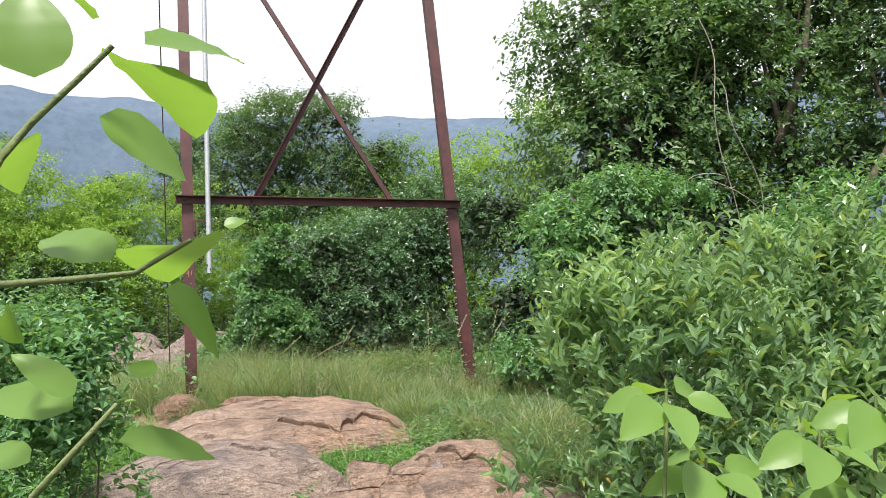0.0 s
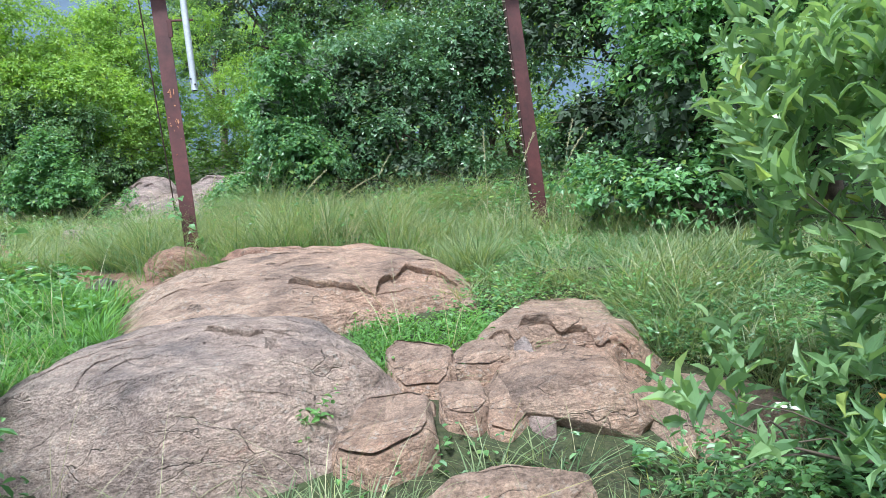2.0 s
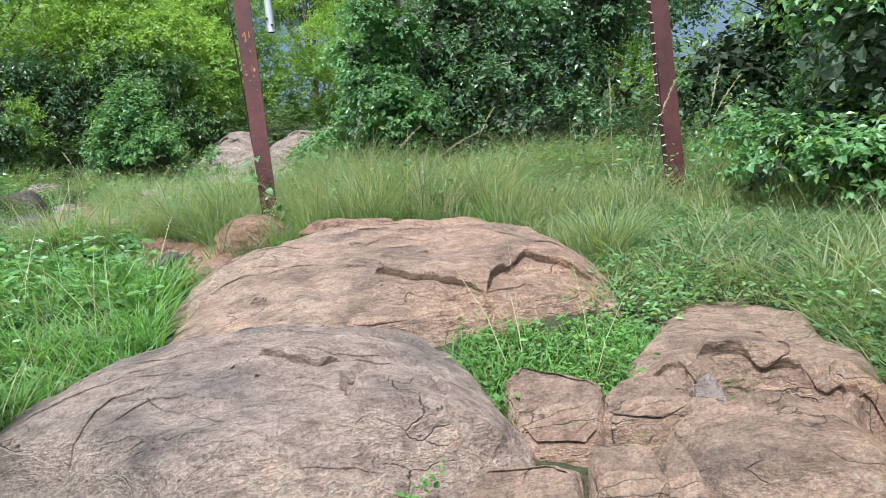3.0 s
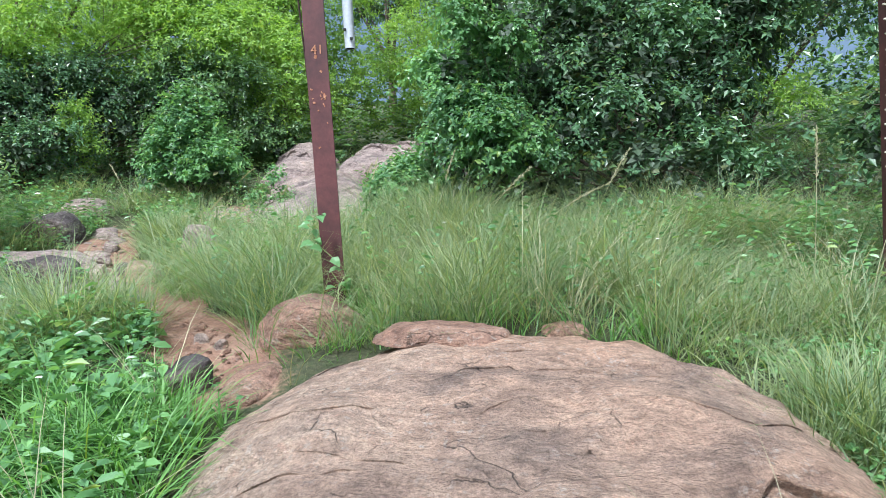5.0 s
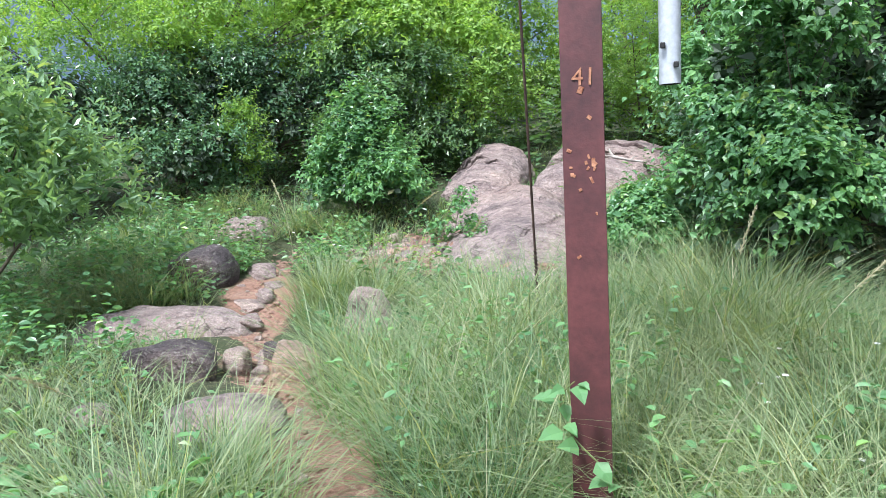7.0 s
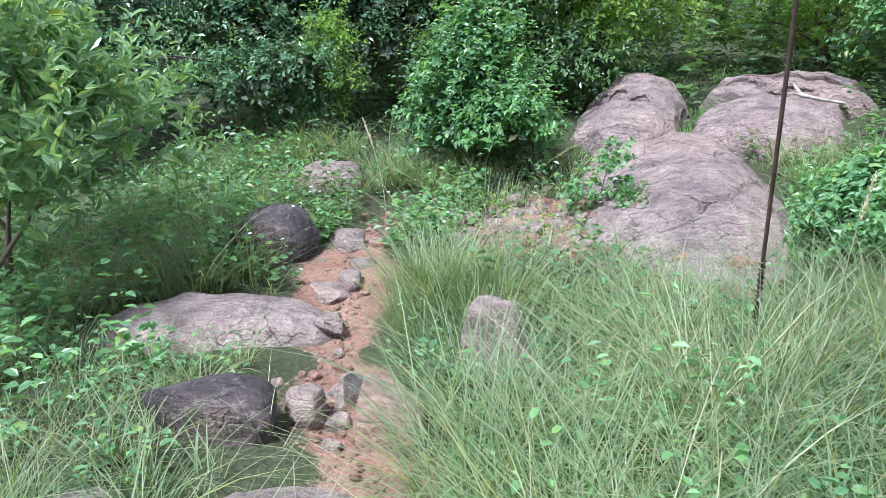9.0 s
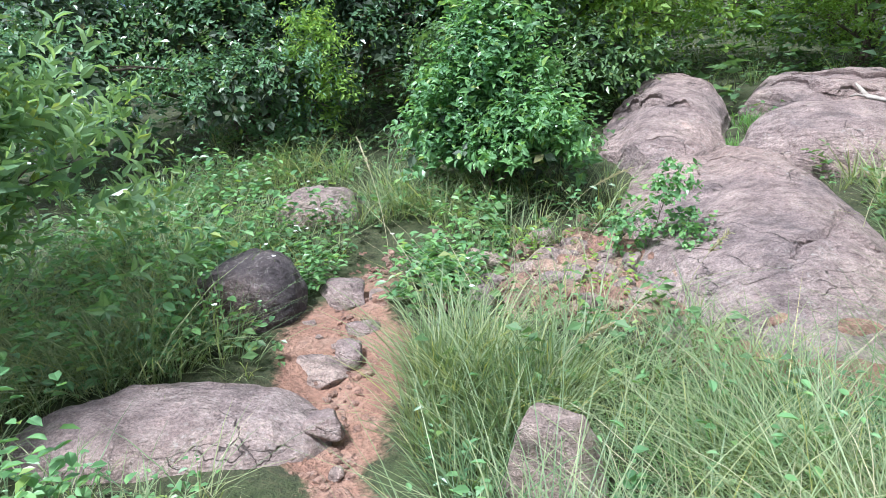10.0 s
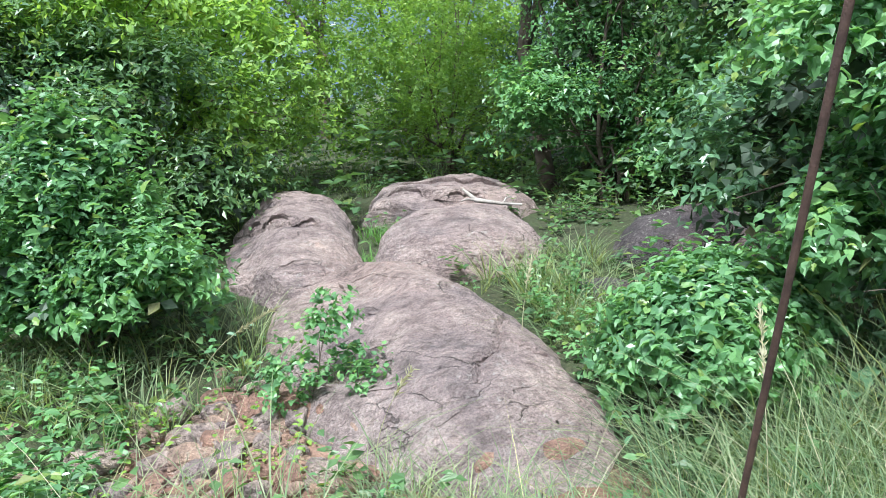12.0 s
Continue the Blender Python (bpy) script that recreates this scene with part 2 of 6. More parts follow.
L_LIME = leaf_material("lime_leaf", (0.12, 0.25, 0.045), (0.24, 0.43, 0.065), (0.35, 0.55, 0.09), 0.5, 0.5)
L_HERB = leaf_material("herb_leaf", (0.055, 0.165, 0.07), (0.12, 0.3, 0.11), (0.23, 0.46, 0.15), 0.42, 0.36)
L_GRASS = leaf_material("grass_blade", (0.05, 0.13, 0.05), (0.165, 0.27, 0.11), (0.4, 0.45, 0.24), 0.45, 0.5)
L_FRESH = leaf_material("fresh_grass_blade", (0.06, 0.18, 0.035), (0.11, 0.29, 0.055), (0.18, 0.4, 0.08), 0.45, 0.5)
L_DRY = leaf_material("straw_blade", (0.32, 0.3, 0.18), (0.45, 0.42, 0.27), (0.55, 0.52, 0.36), 0.3, 0.6)
# Near-black leaf colour that stands in for shade inside the crowns.
L_CORE_SHADE = leaf_material("shade_core_leaf", (0.014, 0.036, 0.016), (0.024, 0.055, 0.022), (0.035, 0.075, 0.028), 0.2, 0.6)
L_YELLOW = leaf_material("yellowed_leaf", (0.45, 0.22, 0.02), (0.55, 0.33, 0.03), (0.6, 0.42, 0.05), 0.4, 0.5)
L_PETAL = leaf_material("white_petal", (0.75, 0.73, 0.78), (0.8, 0.78, 0.82), (0.82, 0.8, 0.84), 0.3, 0.6)


# ---- mesh helpers ----
def mesh_from(name, verts, faces, material, smooth=False):
    """verts (n, 3); faces: a list of integer arrays, each (m, k)."""
    me = bpy.data.meshes.new(name)
    verts = np.asarray(verts, np.float32)
    me.vertices.add(len(verts))
    me.vertices.foreach_set("co", verts.ravel())
    loops = np.concatenate([f.ravel() for f in faces]).astype(np.int32)
    sizes = np.concatenate([np.full(len(f), f.shape[1]) for f in faces]).astype(np.int32)
    me.loops.add(len(loops))
    me.loops.foreach_set("vertex_index", loops)
    me.polygons.add(len(sizes))
    me.polygons.foreach_set("loop_start", np.concatenate([[0], np.cumsum(sizes)[:-1]]).astype(np.int32))
    me.polygons.foreach_set("loop_total", sizes)
    me.polygons.foreach_set("use_smooth", np.full(len(sizes), smooth))
    me.materials.append(material)
    me.update(calc_edges=True)
    me.validate()
    return me


def part(name, me, parent, label=""):
    """Links a mesh, given in the parent's coordinates, as one part under a thing."""
    ob = new(name, me)
    ob.parent = parent
    if label:
        tagged(ob, label)
    return ob


def thing(name, at, label, category, group="", kind=""):
    ob = new(name)
    ob.empty_display_size = 0.1
    ob.location = at
    return tagged(ob, label, category, group, kind)


def bm_mesh(name, bm, material, smooth=False):
    me = bpy.data.meshes.new(name)
    bm.to_mesh(me)
    bm.free()
    for p in me.polygons:
        p.use_smooth = smooth
    me.materials.append(material)
    return me


def tube(points, radii, sides=7):
    """Arrays of a tapered round tube along points."""
    pts, radii = np.asarray(points, float), np.asarray(radii, float)
    tan = unit(np.gradient(pts, axis=0))
    ref = np.where(np.abs(tan[:, 2:3]) > 0.9, np.array([[1.0, 0, 0]]), np.array([[0, 0, 1.0]]))
    a = unit(np.cross(tan, ref))
    b = np.cross(tan, a)
    ang = np.arange(sides) * 2 * np.pi / sides
    ring = a[:, None] * np.cos(ang)[None, :, None] + b[:, None] * np.sin(ang)[None, :, None]
    v = (pts[:, None] + ring * radii[:, None, None]).reshape(-1, 3)
    i, j = np.meshgrid(np.arange(len(pts) - 1), np.arange(sides), indexing="ij")
    k = (j + 1) % sides
    quads = np.stack([i * sides + j, i * sides + k, (i + 1) * sides + k, (i + 1) * sides + j], -1).reshape(-1, 4)
    return v, quads


def joined(chunks):
    """Several (verts, quads) as one."""
    vs, fs, n = [], [], 0
    for v, f in chunks:
        vs.append(v)
        fs.append(f + n)
        n += len(v)
    return np.concatenate(vs), np.concatenate(fs)


LEAF_OUTLINE = {
    "diamond": ([(0, 0, 0), (0.45, -0.5, 0.1), (1, 0, -0.08), (0.45, 0.5, 0.1)], [(0, 1, 2), (0, 2, 3)]),
    "oval": ([(0, 0, 0), (0.28, -0.42, 0.1), (0.68, -0.38, 0.08), (1, 0, -0.12), (0.68, 0.38, 0.08), (0.28, 0.42, 0.1)],
             [(0, 1, 2), (0, 2, 3), (0, 3, 4), (0, 4, 5)]),
    "ovate": ([(0, 0, 0), (0.27, -0.46, 0.1), (0.68, -0.31, 0.07), (1, 0, -0.2), (0.68, 0.31, 0.07), (0.27, 0.46, 0.1), (0.48, 0, -0.01)],
              [(0, 1, 6), (1, 2, 6), (2, 3, 6), (3, 4, 6), (4, 5, 6), (5, 0, 6)]),
}


def leaf_arrays(pos, way, up, length, ratio, style):
    """One leaf blade per row: it starts at pos, runs along way and faces up."""
    outline, tris = LEAF_OUTLINE[style]
    o = np.array(outline)
    way = unit(way)
    side = unit(np.cross(up, way))
    nrm = np.cross(way, side)
    ln = length[:, None, None]
    v = pos[:, None] + ln * (o[None, :, 0:1] * way[:, None] + o[None, :, 1:2] * ratio * side[:, None] + o[None, :, 2:3] * nrm[:, None])
    f = np.array(tris)[None] + (np.arange(len(pos)) * len(o))[:, None, None]
    return v.reshape(-1, 3), f.reshape(-1, 3)


def foliage(lobes, sprigs, leaves, twig, leaf, ratio=0.5, style="oval", droop=0.25, shell=0.55, rng=RNG, rise=0.5, shoots=0.07, clumps=0, ascend=0.55, face=0.55):
    """Leaf arrays of a crown: lobes are (x, y, z, rx, ry, rz); every sprig carries leaves along a twig."""
    lobes = np.asarray(lobes, float)
    if clumps:
        n = len(lobes) * clumps
        big = np.repeat(lobes, clumps, 0)
        cd = unit(rng.normal(size=(n, 3)) + np.array([0, 0, 0.25]))
        lobes = np.concatenate([big[:, :3] + cd * big[:, 3:6] * rng.uniform(0.5, 0.92, n)[:, None], big[:, 3:6] * rng.uniform(0.22, 0.46, n)[:, None]], 1)
        lobes[:, 5] *= 0.8
    vol = lobes[:, 3] * lobes[:, 4] + lobes[:, 3] * lobes[:, 5]
    pick = rng.choice(len(lobes), sprigs, p=vol / vol.sum())
    d = unit(rng.normal(size=(sprigs, 3)))
    d[:, 2] = np.where(d[:, 2] < -0.5, -d[:, 2], d[:, 2])
    r = shell + (1 - shell) * rng.random(sprigs) ** 0.6
    c = lobes[pick]
    p0 = c[:, :3] + d * c[:, 3:6] * r[:, None]
    wob = np.stack([vnoise(p0 * 2.1 + s) for s in (3.1, 7.7, 11.9)], -1)
    p0 = p0 + wob * 0.34 * c[:, 3:6]
    way = unit(d + np.array([0, 0, rise]) + rng.normal(size=(sprigs, 3)) * 0.45)
    tl = twig * rng.uniform(0.6, 1.4, sprigs)
    shoot = (rng.random(sprigs) < shoots) & (d[:, 2] > 0)
    tl = np.where(shoot, tl * 2.2, tl)
    way = np.where(shoot[:, None], unit(way + np.array([0, 0, 1.4])), way)
    k = np.repeat(np.arange(sprigs), leaves)
    s = np.tile((np.arange(leaves) + 0.5) / leaves, sprigs) + rng.normal(size=len(k)) * 0.04
    pos = p0[k] + way[k] * (tl[k] * s)[:, None]
    pos[:, 2] -= droop * tl[k] * s ** 2
    az = rng.uniform(0, 2 * np.pi, sprigs)[k] + np.tile(np.arange(leaves) * 2.4, sprigs)
    ref = unit(np.cross(way, np.array([0.31, 0.17, 0.93])))
    bi = np.cross(way, ref)
    out = ref[k] * np.cos(az)[:, None] + bi[k] * np.sin(az)[:, None]
    lw = unit(out + way[k] * ascend + np.array([0, 0, -droop]) + rng.normal(size=(len(k), 3)) * 0.2)
    up = unit(np.array([0, 0, 0.75]) + d[k] * face + rng.normal(size=(len(k), 3)) * 0.42)
    ln = leaf * rng.uniform(0.55, 1.25, len(k)) * (1.1 - 0.45 * s)
    return leaf_arrays(pos, lw, up, ln, ratio, style)


def shrub(name, at, lobes, label, category, leaf_mat, sprigs, leaves=7, twig=0.25, leaf=0.06, ratio=0.5, style="oval", droop=0.25,
          shell=0.55, seed=1, trunks=3, radius=0.03, core=0, rise=0.5, group="", shoots=0.07, clumps=11, ascend=0.55, face=0.55):
    """A shrub or tree: stems that branch to the lobes, and leaves; lobes are relative to at."""
    rng = np.random.default_rng(seed)
    top = thing(name, at, label, category, group)
    lb = np.asarray(lobes, float)
    for t in range(trunks):
        ch = []
        foot = np.array([rng.uniform(-1, 1) * radius * 3, rng.uniform(-1, 1) * radius * 3, -0.08])
        knee = np.array([foot[0] * 2, foot[1] * 2, 0.45 * np.min(lb[:, 2])]) + rng.normal(size=3) * 0.05
        for i in range(t, len(lb), trunks):
            tip = lb[i, :3] + np.array([0, 0, 0.3 * lb[i, 5]])
            mid = (knee + tip) / 2 + rng.normal(size=3) * 0.12 * np.linalg.norm(tip - knee)
            u = np.linspace(0, 1, 7)[:, None]
            limb = (1 - u) ** 2 * knee + 2 * u * (1 - u) * mid + u * u * tip
            ch.append(tube(limb, np.linspace(radius * 0.7, radius * 0.15, 7), 6))
            for q in range(4):
                a = limb[2 + q]
                e = lb[i, :3] + unit(rng.normal(size=3)) * lb[i, 3:6] * 0.8
                ch.append(tube(np.linspace(a, e, 4) + np.array([[0, 0, 0], [0, 0, 0.03], [0, 0, 0.03], [0, 0, 0]]), np.linspace(radius * 0.3, radius * 0.08, 4), 5))
        v, f = joined([tube(np.linspace(foot, knee, 4), np.linspace(radius, radius * 0.75, 4), 8)] + ch)
        part("trunk" if radius > 0.045 else "stem", mesh_from("stem", v, [f], M_BARK, True), top)
    v, f = foliage(lobes, sprigs, leaves, twig, leaf, ratio, style, droop, shell, rng, rise, shoots, clumps, ascend, face)
    # Dark-coloured leaves fill the crown's inside as its painted shade.
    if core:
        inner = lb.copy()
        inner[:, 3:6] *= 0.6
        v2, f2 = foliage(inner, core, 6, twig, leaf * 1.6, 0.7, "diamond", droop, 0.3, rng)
        part("shade_foliage", mesh_from("shade_foliage", v2, [f2], L_CORE_SHADE), top)
    part("crown", mesh_from("crown", v, [f], leaf_mat), top)
    return top


SPHERE = {}


def sphere_arrays(level):
    """Unit sphere; past level 7 a fine dome, open below where the stone is buried."""
    if level not in SPHERE and level > 7:
        n = 235
        a = np.linspace(-1, 1, n)
        X, Y = np.meshgrid(a, a, indexing="ij")
        dx, dy = X * np.sqrt(1 - Y * Y / 2), Y * np.sqrt(1 - X * X / 2)
        r = np.minimum(np.hypot(dx, dy), 1.0)
        th = r * radians(112)
        az = np.arctan2(dy, dx)
        pts = np.stack([np.sin(th) * np.cos(az), np.sin(th) * np.sin(az), np.cos(th)], -1).reshape(-1, 3)
        i, j = np.meshgrid(np.arange(n - 1), np.arange(n - 1), indexing="ij")
        SPHERE[level] = (pts, np.stack([i * n + j, (i + 1) * n + j, (i + 1) * n + j + 1, i * n + j + 1], -1).reshape(-1, 4))
    if level not in SPHERE:
        bm = bmesh.new()
        bmesh.ops.create_icosphere(bm, subdivisions=level, radius=1.0)
        SPHERE[level] = (np.array([v.co[:] for v in bm.verts]), np.array([[v.index for v in f.verts] for f in bm.faces]))
        bm.free()
    return SPHERE[level]


ROCKS = []


def flake_arrays(tree, line, thick, run, rng):
    """A sheet of rock split from the surface: a crisp broken edge along line, thinning out over run behind it."""
    pts = np.asarray(line, float)
    seg = np.linalg.norm(np.diff(pts, axis=0), axis=1)
    at = np.concatenate([[0], np.cumsum(seg)])
    n = max(int(at[-1] / 0.013), 5)
    s = np.linspace(0, at[-1], n)
    x, y = np.interp(s, at, pts[:, 0]), np.interp(s, at, pts[:, 1])
    tan = np.stack([np.gradient(x), np.gradient(y)], -1)
    for _ in range(5):
        tan = (tan + np.roll(np.pad(tan, ((1, 1), (0, 0)), "edge"), 1, 0)[1:-1] + np.pad(tan, ((1, 1), (0, 0)), "edge")[2:]) / 3
    tan = unit(tan)
    back = np.stack([-tan[:, 1], tan[:, 0]], -1)
    k3 = np.stack([x, y, 0 * x + rng.uniform(0, 50)], -1)
    jag = min(0.012, 0.3 * thick + 0.006) * fbm(k3 * 17, 3) + 0.014 * vnoise(k3 * 6)
    x, y = x + back[:, 0] * jag, y + back[:, 1] * jag
    end = np.clip(np.minimum(s, at[-1] - s) / (0.1 * at[-1] + 0.01), 0, 1) ** 0.6
    if thick < 0.02:
        end = end * np.clip(0.55 + 1.3 * vnoise(k3 * 11), 0.0, 1)
    rows = [(0.35, -0.03, 0.0), (0.2, 0.0, 0.25), (0.0, 0.0, 0.86), (0.05, 0.0, 1.0)]
    steps = [(u, (1 - u) ** 0.8) for u in (0.08, 0.2, 0.36, 0.54, 0.74, 1.0)]
    verts = []
    for i in range(n):
        th = thick * end[i]
        rn = run * (0.55 + 0.45 * end[i]) * (0.8 + 0.4 * abs(jag[i]) / 0.03)
        prof = [(a * th, th * c - 0.012 * (c < 0.1)) for a, b, c in rows] + [(u * rn, th * c - 0.004 * u) for u, c in steps]
        for r, dz in prof:
            px, py = x[i] + back[i, 0] * r, y[i] + back[i, 1] * r
            hit = tree.ray_cast(Vector((px, py, 6)), Vector((0, 0, -1)))[0]
            verts.append((px, py, (hit.z if hit else -1.0) + dz))
    m = len(rows) + len(steps)
    i, j = np.meshgrid(np.arange(n - 1), np.arange(m - 1), indexing="ij")
    quads = np.stack([i * m + j, (i + 1) * m + j, (i + 1) * m + j + 1, i * m + j + 1], -1).reshape(-1, 4)
    v = np.array(verts)
    keep = (v[quads][:, :, 2].max(1) - v[quads][:, :, 2].min(1)) < 0.22
    return v, quads[keep]


def rock(name, at, size, label, material, turn=0, tilt=(0, 0), level=4, boxy=0.8, facets=5, rough=0.06, cracks=(), seed=1, group="", lumps=1.4, terraces=0.0, cut=(0.74, 0.93), flakes=(), scatter=0, thin=0.008):
    """A weathered stone: an ellipsoid worn flat on some sides, with relief and open cracks.
    at: the centre; size: half lengths; cracks: lines ((x, y), ..., width, depth) on its top, in its own plan."""
    u, f = sphere_arrays(level)
    rng = np.random.default_rng(seed)
    e = 2.0 / boxy
    p = u / (np.abs(u) ** e).sum(1, keepdims=True) ** (1 / e)
    for k in range(facets):
        n = unit(rng.normal(size=3) * np.array([1, 1, 0.45]))
        d = rng.uniform(*cut)
        over = np.maximum(p @ n - d, 0)
        p = p - 0.85 * over[:, None] * n
    s = np.asarray(size, float)
    q = p * s
    mean = float(np.mean(s))
    n_out = unit(u / s)
    q = q + n_out * (fbm(q / mean * lumps + seed * 3.7, 5) * rough * mean)[:, None]
    strat = q * np.array([3.0, 5.0, 8.0]) / max(mean, 0.25)
    q = q + n_out * (np.abs(vnoise(strat + seed)) * -0.022 * mean)[:, None]
    if terraces:
        warp = np.stack([fbm(q * 3 + 5.5, 3), fbm(q * 3 + 9.1, 3), 0 * q[:, 0]], -1) * 0.16
        for stretch, amp in (((1.5, 3.6, 3.0), 1.0), ((4.2, 6.5, 6.0), 0.5)):
            ridge = vnoise((q + warp) * np.array(stretch) + seed * 1.3)
            q = q + n_out * (np.clip(ridge * 9, -1, 1) * terraces * amp)[:, None]
        q = q + n_out * (fbm(q * 14, 3) * terraces * 0.35)[:, None]
    for line, width, depth in cracks:
        best, side = np.full(len(q), 9.0), np.ones(len(q))
        jit = np.stack([fbm(q * 7 + 1.7, 3), fbm(q * 7 + 8.1, 3)], -1) * 0.022
        for (ax, ay), (bx, by) in zip(line[:-1], line[1:]):
            a, b = np.array([ax, ay]), np.array([bx, by])
            w = np.clip(((q[:, :2] + jit - a) @ (b - a)) / max((b - a) @ (b - a), 1e-9), 0, 1)
            gap = q[:, :2] + jit - a - w[:, None] * (b - a)
            dist = np.linalg.norm(gap, axis=1)
            lower = np.where(gap[:, 0] * (b - a)[1] - gap[:, 1] * (b - a)[0] > 0, 1.0, -1.0)
            side = np.where(dist < best, lower, side)
            best = np.minimum(best, dist)
        near = side * best
        fall = np.exp(-(best / width) ** 4) * (u[:, 2] > -0.2)
        drop = fall * depth * 1.4
        if depth >= 0.045:
            drop = np.maximum(drop, 0.45 * depth / (1 + np.exp(-np.clip(near / 0.006, -30, 30))) * np.exp(-best / 0.16))
        q = q - np.array([0, 0, 1.0]) * drop[:, None]
    sheets = []
    if flakes or scatter:
        tree = BVHTree.FromPolygons(q.tolist(), f.tolist())
        sheets = [flake_arrays(tree, line, thick, run, rng) for line, thick, run in flakes]
        for _ in range(scatter):
            rad, az = math.sqrt(rng.random()) * 0.86, rng.uniform(0, 2 * np.pi)
            c = np.array([rad * math.cos(az) * s[0], rad * math.sin(az) * s[1]])
            a, ln = rng.normal() * 0.5, rng.uniform(0.05, 0.2) * mean / 0.7
            d = np.array([math.cos(a), math.sin(a)]) * ln / 2
            bow = np.array([-d[1], d[0]]) * rng.uniform(-0.35, 0.1)
            sheets.append(flake_arrays(tree, [c - d, c + bow, c + d], thin * rng.uniform(0.4, 1.5), rng.uniform(0.03, 0.1), rng))
    base = len(q)
    faces = [f]
    for sv, sf in sheets:
        q = np.concatenate([q, sv])
        root = int(np.argmin(((q[:len(u)] - sv[0]) ** 2).sum(1)))
        faces += [sf + base, np.array([[base, base + 10, root]])]
        base = len(q)
    me = mesh_from(name, q, faces, material, True)
    if sheets:
        me.set_sharp_from_angle(angle=radians(38))
    ob = new(name, me)
    ob.matrix_world = pose(*at, tilt[0], tilt[1], turn)
    tagged(ob, label, "rock", group)
    ROCKS.append((at[0], at[1], s[0], s[1], radians(turn)))
    return ob


def block(name, corners, deep, label, material, seed=1, group="", rim=0.03, relief=0.012):
    """An angular block split off the outcrop: corners (x, y, z) of its upper face, going round; deep: how far its sides go down."""
    rng = np.random.default_rng(seed)
    c = np.asarray(corners, float)
    mid = c.mean(0)
    cut = []
    for a, b, d in zip(np.roll(c, 1, 0), c, np.roll(c, -1, 0)):
        k = rng.uniform(0.06, 0.2)
        cut += [b + (a - b) * k, b + (d - b) * k * rng.uniform(0.7, 1.3)]
    cut = np.array(cut)
    nxt = np.roll(cut, -1, 0)
    u = np.linspace(0, 1, 9)[:-1]
    ring = (cut[:, None] + (nxt - cut)[:, None] * u[None, :, None]).reshape(-1, 3) - mid
    n = len(ring)
    rad = np.linalg.norm(ring[:, :2], axis=1)
    rows = []
    for k, dz in ((0.0, 0.012), (0.3, 0.01), (0.6, 0.006), (0.8, 0.002), (0.9, 0.0)):
        rows.append(ring * np.array([k, k, k]) + np.array([0, 0, dz]))
    for inset, dz in ((rim, -0.003), (rim * 0.35, -rim * 0.35), (0.0, -rim), (-0.006, -0.09), (-0.012, -0.16), (-0.02, -deep)):
        sc = (1 - inset / np.maximum(rad, 0.03))[:, None]
        rows.append(ring * np.concatenate([sc, sc, np.ones_like(sc)], 1) + np.array([0, 0, dz]))
    q = np.concatenate(rows)
    w = q + mid
    out = unit(np.concatenate([q[:, :2], 0.12 + 0 * q[:, 2:]], 1))
    q = q + out * (fbm(w * 6 + seed, 4) * relief)[:, None]
    q[:, 2] += fbm(w * 11, 3) * relief * 0.5
    i, j = np.meshgrid(np.arange(len(rows) - 1), np.arange(n), indexing="ij")
    k = (j + 1) % n
    f = np.stack([i * n + j, (i + 1) * n + j, (i + 1) * n + k, i * n + k], -1).reshape(-1, 4)
    me = mesh_from(name, q, [f], material, True)
    me.set_sharp_from_angle(angle=radians(32))
    ob = new(name, me)
    ob.location = mid
    tagged(ob, label, "rock", group)
    ROCKS.append((mid[0], mid[1], np.ptp(c[:, 0]) / 2, np.ptp(c[:, 1]) / 2, 0.0))
    return ob


def off_rocks(x, y, margin=1.0):
    ok = np.ones(len(x), bool)
    for cx, cy, rx, ry, a in ROCKS:
        dx, dy = x - cx, y - cy
        lx, ly = dx * np.cos(a) + dy * np.sin(a), -dx * np.sin(a) + dy * np.cos(a)
        ok &= (lx / rx) ** 2 + (ly / ry) ** 2 > margin
    return ok


TRAIL = [(-3.3, 6.2), (-3.7, 6.9), (-4.25, 7.45), (-4.9, 8.1), (-5.3, 8.5), (-5.65, 9.05), (-5.95, 9.55), (-6.2, 10.2), (-6.3, 10.6)]


def trail_distance(x, y):
    best = np.full(np.shape(x), 99.0)
    for (ax, ay), (bx, by) in zip(TRAIL[:-1], TRAIL[1:]):
        w = np.clip(((x - ax) * (bx - ax) + (y - ay) * (by - ay)) / ((bx - ax) ** 2 + (by - ay) ** 2), 0, 1)
        best = np.minimum(best, np.hypot(x - ax - w * (bx - ax), y - ay - w * (by - ay)))
    return best


